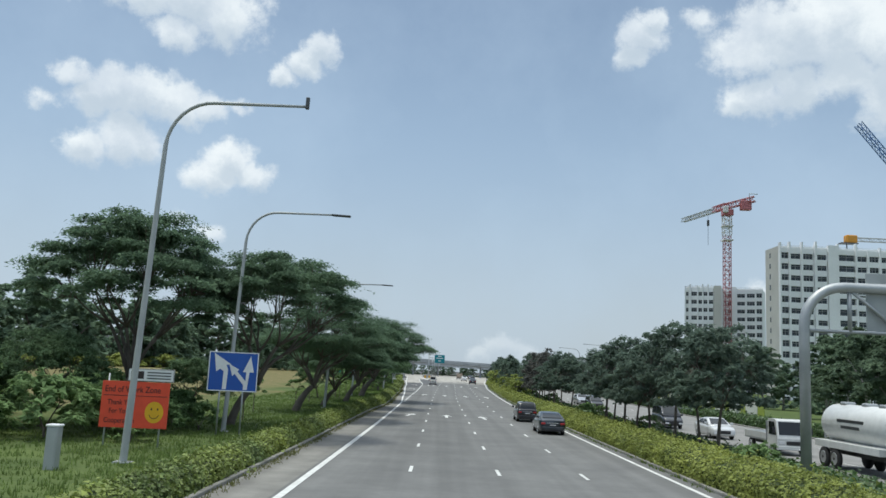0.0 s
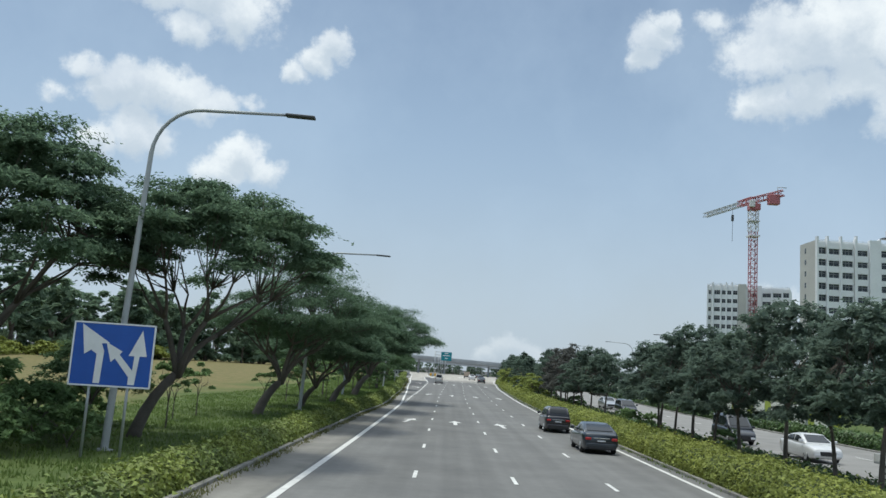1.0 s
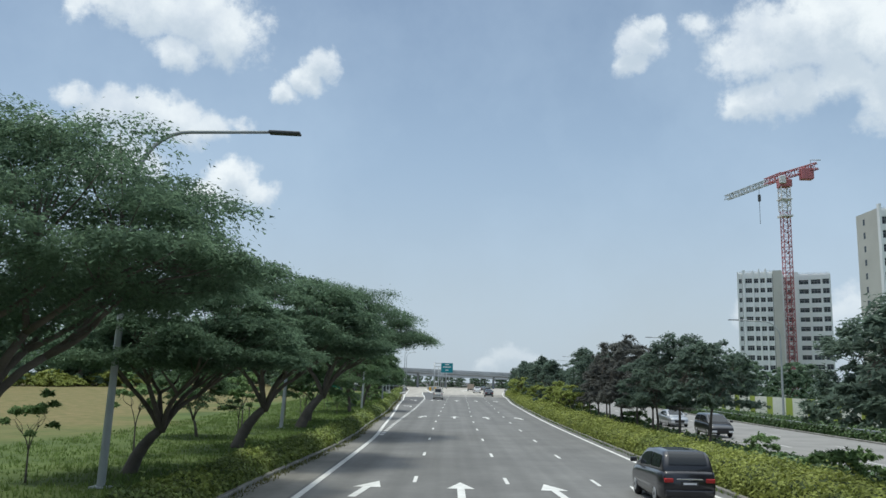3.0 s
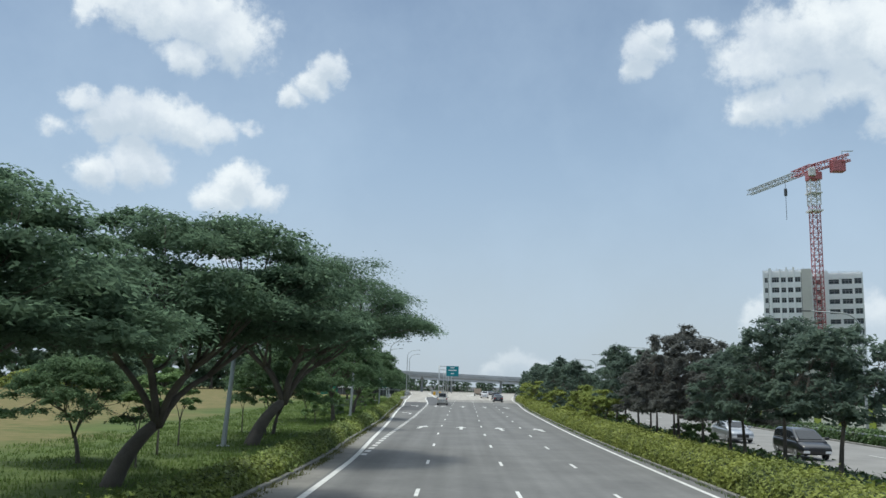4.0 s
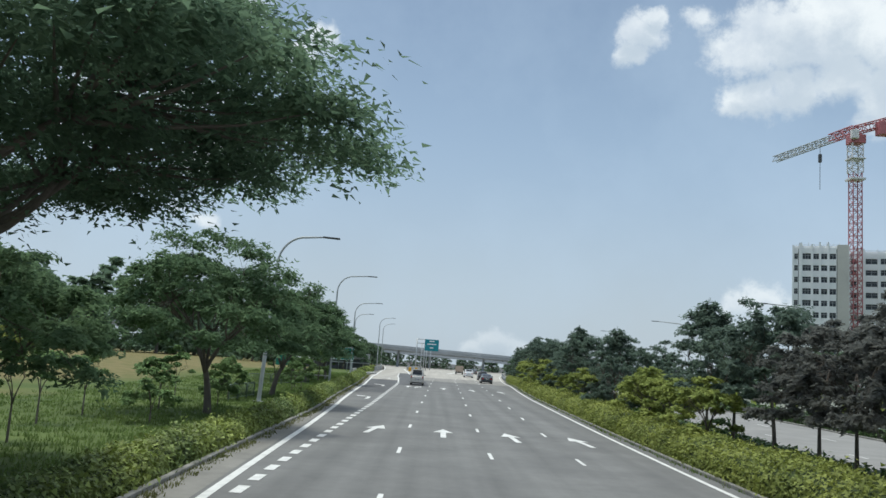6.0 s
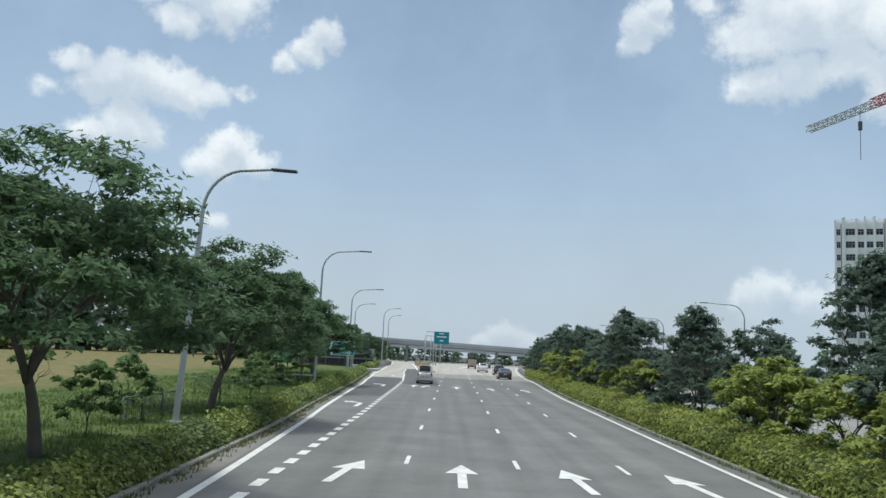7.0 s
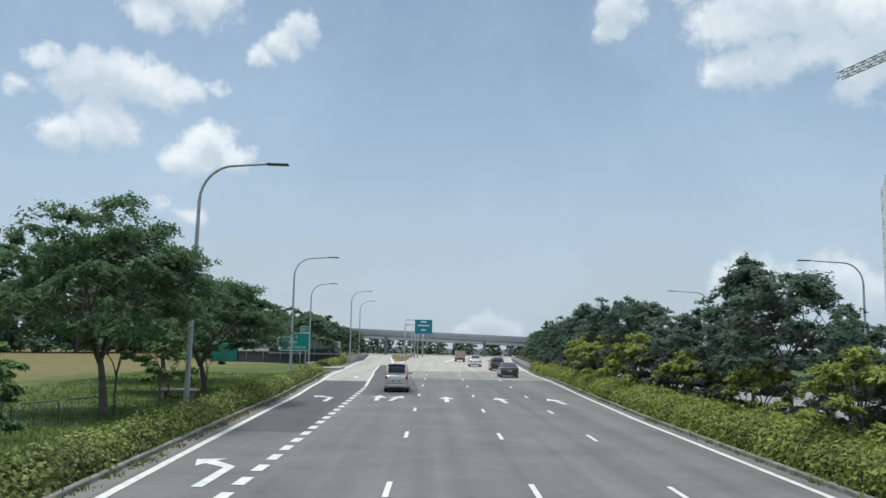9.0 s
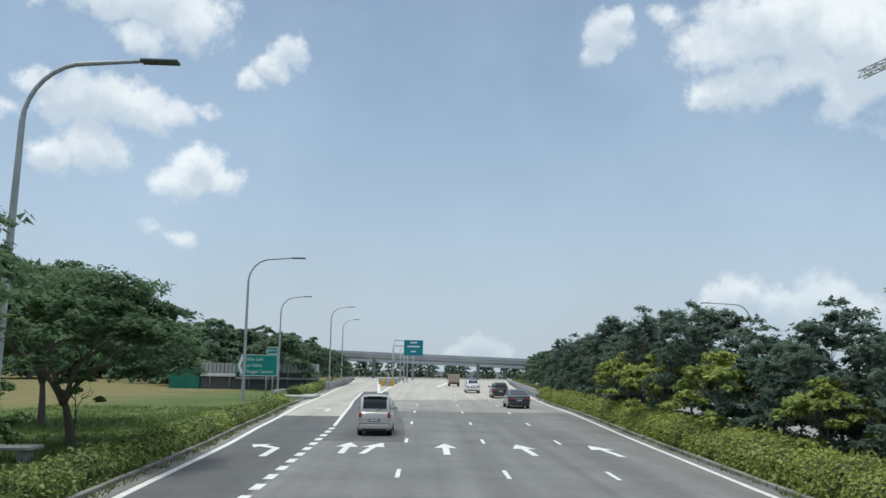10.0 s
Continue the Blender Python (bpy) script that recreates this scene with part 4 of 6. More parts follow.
for x in (-0.62, 0.55):
    rod("post", [(x, 0.07, -0.4), (x, 0.07, 4.3)], 0.045, GALV, blue)

red = root("work_zone_board", at(-11.68, 32.2, 0.28), "orange-red work zone board with a yellow smiling disc", "sign board", turn=6)
red.matrix_basis = red.matrix_basis @ Matrix.Diagonal((0.8, 1, 1, 1))
part("panel", boxed(-1.75, 1.35, -0.02, 0.02, 0.9, 2.62, bevel=0.006), SIGN_RED, red)
part("header_panel", boxed(-0.6, 1.5, -0.022, 0.018, 2.64, 3.12, bevel=0.006), SIGN_WHITE, red, "white header board")
for a, b, c, d in ((-0.59, 1.49, 2.645, 2.665), (-0.59, 1.49, 3.095, 3.115), (1.47, 1.495, 2.65, 3.11)):
    part("header_border", boxed(a, b, -0.03, -0.02, c, d), SIGN_BLACK, red)
part("logo_mark", boxed(-0.5, 0.1, -0.03, -0.02, 2.74, 3.02, bevel=0.004), SIGN_BLACK, red, "dark plain logo block")
for k in range(3):
    part("text_bar", boxed(0.25, 1.35, -0.03, -0.02, 2.74 + 0.11 * k, 2.785 + 0.11 * k), DARKMETAL, red)
words("End of Work Zone", 0.33, -1.62, 2.22, SIGN_BLACK, red)
part("rule", boxed(-1.65, 1.25, -0.028, -0.02, 2.08, 2.1), SIGN_BLACK, red)
words("Thank You", 0.27, -0.85, 1.75, SIGN_BLACK, red, align="CENTER")
words("For Your", 0.27, -0.85, 1.43, SIGN_BLACK, red, align="CENTER")
words("Cooperation", 0.27, -0.85, 1.08, SIGN_BLACK, red, align="CENTER")
flat("smile_disc", [(0.72 + 0.43 * math.cos(w), 1.5 + 0.40 * math.sin(w)) for w in (2 * math.pi * k / 28 for k in range(28))], SIGN_YELLOW, red, -0.02)
for dx in (-0.13, 0.16):
    flat("eye_dot", [(0.72 + dx + 0.035 * math.cos(w), 1.62 + 0.05 * math.sin(w)) for w in (2 * math.pi * k / 12 for k in range(12))], SIGN_BLACK, red, -0.026)
arc = [(0.72 + 0.24 * math.cos(w), 1.46 + 0.2 * math.sin(w)) for w in (math.radians(195 + 15 * k) for k in range(11))]
flat("smile_line", arc + [(0.72 + (x - 0.72) * 0.88, 1.46 + (z - 1.46) * 0.88) for x, z in reversed(arc)], SIGN_BLACK, red, -0.026)
for x in (-1.5, 1.0):
    rod("post", [(x, 0.07, -0.5), (x, 0.07, 2.9)], 0.04, GALV, red)

cabinet = root("roadside_cabinet", at(-11.3, 24.6, 0.5), "small pale grey roadside cabinet with a domed cap", "cabinet")
part("body", boxed(-0.17, 0.17, -0.16, 0.16, -0.2, 1.2, bevel=0.03), GALV, cabinet)
part("cap", boxed(-0.2, 0.2, -0.19, 0.19, 1.2, 1.27, bevel=0.03), SIGN_WHITE, cabinet, "white cap")
part("door", boxed(-0.13, 0.13, -0.175, -0.158, 0.0, 1.12, bevel=0.005), POLE, cabinet)

# exit sign
ex = root("exit_sign", at(-16.76, 235.7, -0.45), "green exit direction sign with a pointed end on two posts", "road sign")
ex.matrix_basis = ex.matrix_basis @ Matrix.Diagonal((1.15, 1, 1.17, 1))
flat("panel", [(-1.95, 3.0), (-1.6, 2.15), (1.6, 2.15), (1.6, 3.95), (-1.6, 3.95)], SIGN_GREEN, ex, 0.0, 0.05)
flat("chevron_mark", [(-1.84, 3.0), (-1.53, 2.28), (-1.28, 2.28), (-1.58, 3.0), (-1.28, 3.84), (-1.53, 3.84)], SIGN_WHITE, ex, -0.052)
part("exit_number_panel", boxed(0.6, 1.6, -0.05, 0.0, 4.0, 4.62, bevel=0.01), SIGN_GREEN, ex)
for a, b, c, d in ((0.6, 1.6, 4.57, 4.62), (0.6, 1.6, 4.0, 4.05), (0.6, 0.65, 4.0, 4.62), (1.55, 1.6, 4.0, 4.62), (-1.6, 1.6, 3.9, 3.95), (-1.6, 1.6, 2.15, 2.2), (1.55, 1.6, 2.15, 3.95)):
    part("border", boxed(a, b, -0.056, -0.05, c, d), SIGN_WHITE, ex)
words("EXIT 7", 0.27, 0.70, 4.21, SIGN_WHITE, ex, -0.054)
for k, line in enumerate(("Halus Link", "Lor Halus", "Punggol Central")):
    words(line, 0.37, -1.2, 3.45 - 0.52 * k, SIGN_WHITE, ex, -0.054)
for x in (0.65, 1.2):
    rod("post", [(x, 0.09, -0.6), (x, 0.09, 3.9)], 0.06, GALV, ex)

# overhead sign at the nose
gan = root("overhead_sign", at(-6.08, 323, 0.0), "green overhead direction sign on a grey cantilever post", "road sign")
rod("post", [(0, 0, -0.3), (0, 0, 8.9)], 0.2, GALV, gan, n=10)
for z in (7.65, 8.75):
    rod("arm", [(0, 0, z), (6.0, 0, z)], 0.1, GALV, gan)
# green sheeting shifted to a lighter teal, which paints in the distance haze
part("panel", boxed(2.2, 6.1, -0.25, -0.15, 5.7, 8.85, bevel=0.02), plain("hazed_green_sheeting", (0.005, 0.21, 0.26), 0.45), gan)
for k, (z, w) in enumerate(((8.2, 1.4), (7.4, 2.6), (6.4, 1.0))):
    part("text_bar", boxed(4.15 - w / 2, 4.15 + w / 2, -0.262, -0.25, z, z + 0.28), SIGN_WHITE, gan)
for x, y in ((-3.9, 331), (-3.2, 338), (-2.6, 346), (-1.4, 366)):
    lampost = root("tall_pole", (x, y, road_z(y)), "slender grey pole on the traffic island", "pole", "poles on the traffic island")
    rod("pole", [(0, 0, -0.2), (0, 0, 8.0)], 0.14, GALV, lampost)

# crash cushion and parapet on the island
CUSHION = plain("yellow_plastic", (0.62, 0.36, 0.03), 0.5)
cush = root("crash_cushion", at(-5.9, 292, 0), "yellow and grey crash cushion at the slip road nose", "barrier")
for k in range(3):
    part("drum", boxed(-1.1 + 0.75 * k, -0.42 + 0.75 * k, -0.4, 0.4, 0, 1.0, bevel=0.1), CUSHION if k != 1 else GALV, cush)
part("back_rail", boxed(-1.6, 1.6, 0.6, 0.9, 0.3, 1.3, bevel=0.05), GALV, cush)
PARAPET = material("parapet_concrete", (0.40, 0.40, 0.38), (0.28, 0.28, 0.26), 0.9, 0, 0.5, 20, 0.15)


def wall_line(name, label, line, y0, y1, high, thick, step=8, z=0.0):
    v, f = [], []
    ys = list(np.arange(y0, y1 + 0.1, step))
    for i, y in enumerate(ys):
        x = line(y)
        for dx, h in ((0, -0.2), (0.06, high * 0.4), (0.1, high), (thick, high), (thick, -0.2)):
            v.append(at(x + dx, y, h + z))
        if i:
            for k in range(4):
                a = (i - 1) * 5 + k
                f.append((a, a + 1, a + 6, a + 5))
    f.append((0, 1, 2, 3, 4))
    n = len(v) - 5
    f.append((n + 4, n + 3, n + 2, n + 1, n))
    return tagged(mesh_ob(name, v, f, PARAPET), label, "barrier")


wall_line("parapet", "low concrete parapet along the slip road", lambda y: edge_left(y) - 1.4, 262, 422, 0.95, 0.35)
wall_line("parapet", "low concrete parapet on the main road beyond the hedge", lambda y: kerb_right(y) + 0.15, 248, 420, 0.85, 0.3)
wall_line("parapet", "concrete parapet of the traffic island", lambda y: -6.2 + (y - 296) * 0.004, 296, 420, 0.9, 0.3)


def guard_rail(name, line, y0, y1, label):
    thing = tagged(new(name), label, "guard rail")
    ys = np.arange(y0, y1 + 0.1, 4)
    v, f = [], []
    for i, y in enumerate(ys):
        for dx, h in ((0.0, 0.50), (-0.05, 0.56), (0.0, 0.63), (0.0, 0.67), (-0.05, 0.74), (0.0, 0.80)):
            v.append(at(line(y) + dx, y, h))
        if i:
            for k in range(5):
                a = (i - 1) * 6 + k
                f.append((a, a + 1, a + 7, a + 6))
    mesh_ob("rail", v, f, GALV, thing, "", True)
    first = part("post", boxed(0.02, 0.12, -0.05, 0.05, -0.2, 0.8), GALV, thing)
    first.location = at(line(y0), y0)
    for y in ys[1:]:
        o = new("post", first.data)
        o.parent = thing
        o.location = at(line(y), y)
    return thing


guard_rail("guard_rail", lambda y: kerb_right(y) - 0.1, 240, 340, "galvanised steel guard rail past the end of the hedge")
guard_rail("guard_rail", lambda y: OPP_RIGHT + 0.9, 100, 260, "galvanised steel guard rail beyond the opposite carriageway")

# concrete drain apron beside the exit sign
apron = root("drain_apron", at(-12.4, 236, 0.02), "pale concrete drain apron beside the slip road", "concrete slab")
part("slab", boxed(-2.5, 1.4, -3.5, 3.5, 0.0, 0.25, bevel=0.05), PARAPET, apron)
part("kerb_wall", boxed(-2.5, -2.2, -3.5, 3.5, 0.25, 0.75, bevel=0.04), PARAPET, apron)

# gantry over the opposite carriageway
gate = root("overhead_gantry", at(13.0, 31, 0.2), "thick grey tubular sign gantry over the opposite carriageway", "gantry")
gp = [Vector((0, 0, -0.3)), Vector((0, 0, 5.9))]
for i in range(1, 8):
    w = math.pi / 2 * i / 7
    gp.append(Vector((1.5 - 1.5 * math.cos(w), 0, 5.9 + 1.5 * math.sin(w))))
gp += [Vector((17.0, 0, 7.4))]
for i in range(1, 8):
    w = math.pi / 2 * i / 7
    gp.append(Vector((17.0 + 1.5 * math.sin(w), 0, 5.9 + 1.5 * math.cos(w))))
gp.append(Vector((18.5, 0, -0.3)))
rod("post", gp, 0.19, GALV, gate, n=12)
rod("lower_chord", [(0.1, 0, 5.75), (18.4, 0, 5.75)], 0.07, GALV, gate)
rod("brace", [(1.75, 0, 7.3), (3.6, 0, 5.8)], 0.07, GALV, gate)
for x in (1.7, 3.7, 8.0, 12.5, 16.0):
    rod("upright", [(x, 0, 5.75), (x, 0, 7.35)], 0.08, GALV, gate)
part("sign_panel", boxed(2.4, 7.4, 0.12, 0.2, 5.7, 8.0, bevel=0.02), POLE, gate, "grey back of a sign panel")

# ---- hoarding beyond the opposite carriageway ----
CREAM = plain("cream_hoarding_sheet", (0.76, 0.76, 0.66), 0.6)
LIME = plain("lime_hoarding_sheet", (0.36, 0.43, 0.06), 0.6)
hoard = root("hoarding", (0, 0, 0), "site hoarding of cream panels with lime green ones between", "hoarding")
sheet = None
for k in range(62):
    y = 88 + 1.7 * k
    lime = k % 3 == 0
    w = 0.62 if lime else 0.5
    bm = boxed(-0.04, 0.04, -0.84, 0.84, -0.35, 2.65, bevel=0.0)
    if k < 3:
        ob = part("panel", bm, LIME if lime else CREAM, hoard)
        if k == 0:
            lime_me = ob.data
        cream_me = ob.data
    else:
        bm.free()
        ob = new("panel", lime_me if lime else cream_me)
        ob.parent = hoard
    ob.location = at(33.2 + (0.03 if lime else 0), y, 0)

# ---- verge railings ----
RAILGREEN = plain("green_grey_railing", (0.12, 0.16, 0.12), 0.5, 0.2)


def railing(x, y, turn, panels):
    thing = root("railing", at(x, y, 0.45), "low grey-green tubular railing on the grass", "railing", "railings on the verge", turn)
    for k in range(panels):
        x0 = 2.1 * k
        rod("rail", [(x0, 0, -0.2), (x0, 0, 0.85), (x0 + 0.12, 0, 0.97), (x0 + 1.78, 0, 0.97), (x0 + 1.9, 0, 0.85), (x0 + 1.9, 0, -0.2)], 0.03, RAILGREEN, thing, n=6)
        rod("rail", [(x0, 0, 0.25), (x0 + 1.9, 0, 0.25)], 0.02, RAILGREEN, thing, n=6)
        for j in range(1, 10):
            rod("bar", [(x0 + 0.19 * j, 0, 0.25), (x0 + 0.19 * j, 0, 0.95)], 0.01, RAILGREEN, thing, n=5)
    return thing


railing(-10.9, 135.2, 90, 3)
railing(-14.2, 153.5, 77.5, 6)
cover = root("bench_slab", at(-12.4, 176.5, 0.5), "low pale concrete cover slab on the grass", "slab")
part("slab", boxed(-0.9, 0.9, -0.5, 0.5, 0.35, 0.45, bevel=0.02), PARAPET, cover)
for x in (-0.6, 0.6):
    part("leg", boxed(x - 0.06, x + 0.06, -0.4, 0.4, -0.1, 0.35), PARAPET, cover)

# ---- saplings, bushes and the woods beyond the field ----
sapling = tree("sapling", "young sapling with a thin staked stem", "sapling", 41, 3.0, 0.85, 0.03, 1.2, 1.3, 2400, 0.18, LEAF_SHRUB, 12, 0.6, (0, 0), 0.6)
rs = random.Random(9)
plant(sapling, [(-10.6 - rs.uniform(0, 3.0), y, rs.uniform(0.9, 1.4), rs.uniform(0, 360)) for y in (50.5, 55, 59, 71, 80, 90, 95, 100, 109, 111, 114, 119, 123, 128, 134, 147, 156, 160, 168, 172, 181)], group="saplings on the verge")
young = tree("young_tree", "young leafy tree with pale green leaves on a thin stem", "tree", 47, 3.1, 1.25, 0.035, 0.8, 0.95, 5200, 0.22, LEAF_SHRUB, 22, 0.7, (0, 0), 0.8, deep=0.4)
plant(young, [(-10.7, 156.0, 0.85, 0), (-10.5, 151.0, 0.75, 80), (-12.2, 174.4, 1.0, 160), (-10.2, 121.5, 0.8, 220), (-11.4, 137.0, 0.8, 300), (-10.6, 132.0, 0.75, 30)], group="young trees on the verge")
bush = tree("bush", "loose light green wild bush on the verge", "bush", 42, 2.6, 1.9, 0.05, 0.4, 0.3, 3200, 0.29, LEAF_SHRUB, 26, 0.75, (0, 0), 0.9, twiggy=False)
plant(bush, [(-20.5, 37, 1.2, 0), (-23, 41, 1.3, 70), (-17, 43, 0.9, 140), (-26, 45, 1.4, 200), (-14.8, 45.5, 0.8, 250), (-21, 50, 1.0, 20), (-29, 52, 1.5, 90), (-13.8, 43, 0.8, 10), (-15.6, 39.5, 0.85, 60), (-18.2, 47, 1.15, 170), (-23.5, 55, 1.1, 240), (-16.2, 52, 0.7, 300), (-18.5, 31, 1.1, 33), (-14.6, 36.5, 1.0, 120), (-13.2, 38.5, 0.75, 210), (-16.0, 34.0, 1.1, 280), (-12.6, 34.2, 0.5, 15), (-20.5, 33.5, 1.3, 75), (-12.0, 41.5, 0.6, 330)], group="bushes on the verge")
plant(tree("bush", "low shrub with pale green leaves in the field", "bush", 43, 2.2, 2.4, 0.04, 0.3, 0.2, 2000, 0.5, LEAF_HEDGE, 24, 0.6, (0, 0), 0.85, twiggy=False),
      [(-84 - rs.uniform(0, 8), 66 + 4.6 * k + rs.uniform(-2, 2), rs.uniform(1.0, 1.9), rs.uniform(0, 360)) for k in range(46)], group="shrubs at the far side of the field")
plant(bush, [(11.6, 32, 0.6, 40), (15.0, 62, 0.5, 0), (14.2, 76, 0.55, 60), (15, 87, 0.5, 100), (14.6, 112, 0.6, 0), (15.2, 118, 0.5, 20), (12.4, 74, 0.6, 0)], group="median shrubs", more=True)
plant(bush, [(15.2 + rs.uniform(-1.0, 0.8), 136 + 9.0 * k + rs.uniform(-2, 2), rs.uniform(0.35, 0.5), rs.uniform(0, 360)) for k in range(10)], group="median shrubs", more=True)
wood_a = tree("woodland_tree", "tall dark green tree in the woods beyond", "tree", 44, 14.0, 5.0, 0.3, 3.0, 1.0, 2400, 1.35, WOODS, 50, 0.7, (0, 0), 1.0, twiggy=False)
wood_b = tree("woodland_tree", "broad dark green tree in the woods beyond", "tree", 45, 12.0, 5.8, 0.3, 2.5, 0.8, 2400, 1.35, WOODS, 48, 0.7, (0, 0), 1.0, twiggy=False)
wa, wb = [], []
for k in range(84):
    y = 40 + 5.2 * k + rs.uniform(-3, 3)
    (wa if k % 2 else wb).append((-96 - rs.uniform(0, 20) + max(0, (y - 240) * 0.28), y, rs.uniform(1.35, 1.85) * (1 - 0.35 * smooth(300, 430, y)), rs.uniform(0, 360)))
slender = tree("slender_tree", "slender green tree with a bare thin trunk behind the far hedge", "tree", 46, 10.0, 3.4, 0.11, 3.6, 3.2, 6500, 0.46, LEAF_FAR, 50, 0.6, (0, 0), 0.8, bark=BARK_PALE, twiggy=False)
plant(slender, [(36.5 + rs.uniform(0, 9), 44 + 3.1 * k, rs.uniform(0.8, 1.1), rs.uniform(0, 360)) for k in range(20)], group="slender trees beyond the opposite carriageway")
for k in range(16):
    (wa if k % 2 else wb).append((40 + rs.uniform(0, 26), 110 + 10 * k, rs.uniform(0.5, 0.75), rs.uniform(0, 360)))
for k in range(30):
    (wa if k % 2 else wb).append((-22 - rs.uniform(0, 26) - 0.55 * k, 270 + 4.2 * k, rs.uniform(0.62, 0.88), rs.uniform(0, 360)))
for k in range(10):
    (wa if k % 2 else wb).append((16 + rs.uniform(0, 10), 256 + 13 * k, rs.uniform(0.4, 0.55), rs.uniform(0, 360)))
for k in range(88):
    (wa if k % 2 else wb).append((unveer(-130 + 3.2 * k + rs.uniform(-2, 2), 486), 484 + rs.uniform(-4, 8), rs.uniform(0.46, 0.62), rs.uniform(0, 360)))
plant(wood_a, wa, group="woods beyond the road")
plant(wood_b, wb, group="woods beyond the road")

# ---- low shed beyond the field ----
SHEDROOF = material("grey_ribbed_roof", (0.40, 0.41, 0.41), (0.30, 0.31, 0.31), 0.7, 0, 1.0, 12, 0.1)
NETTING = material("green_netting", (0.03, 0.20, 0.14), (0.02, 0.13, 0.09), 0.9, 0, 1.5, 14, 0.3)
shed = root("site_shed", at(-29.2, 262, 0.0), "low grey site shed with white fascia and green netting", "shed", turn=4)
part("wall", boxed(0, 15, 0, 6, -0.3, 2.1), plain("shed_wall_grey", (0.11, 0.115, 0.12), 0.8), shed)
part("fascia", boxed(0.0, 4.5, -0.5, 0.0, 1.55, 2.0, bevel=0.02), SIGN_WHITE, shed)
part("beam", boxed(4.5, 15, -0.6, -0.3, 1.25, 1.5, bevel=0.02), POLE, shed)
for k in range(30):
    part("roof_rib", boxed(0.5 * k, 0.5 * k + 0.42, -0.3, 6.2, 2.1, 3.3 + 0.02 * (k % 2), bevel=0.0), SHEDROOF, shed)
part("netting", boxed(-4.0, -0.1, -0.3, 4, -0.3, 2.7, bevel=0.15), NETTING, shed, "green netting screen")
for k in range(6):
    rod("post", [(1.2 + 2.5 * k, -0.2, -0.3), (1.2 + 2.5 * k, -0.2, 2.1)], 0.07, GALV, shed)

# ---- housing blocks under construction ----
BLOCKWALL = material("pale_grey_precast", (0.82, 0.83, 0.84), (0.72, 0.73, 0.74), 0.85, 0, 0.12, 3, 0.1)
BLOCKBEIGE = material("bare_beige_precast", (0.55, 0.54, 0.50), (0.45, 0.44, 0.41), 0.9, 0, 0.15, 3, 0.1)
BLOCKDARK = material("painted_opening_shade", (0.10, 0.105, 0.11), (0.06, 0.064, 0.07), 0.7, 0, 0.5, 3, 0)
PANE = glass("window_glass", (0.035, 0.045, 0.055), 0.1)
FRAMEMAT = plain("window_frame_grey", (0.30, 0.31, 0.32), 0.5, 0.2)


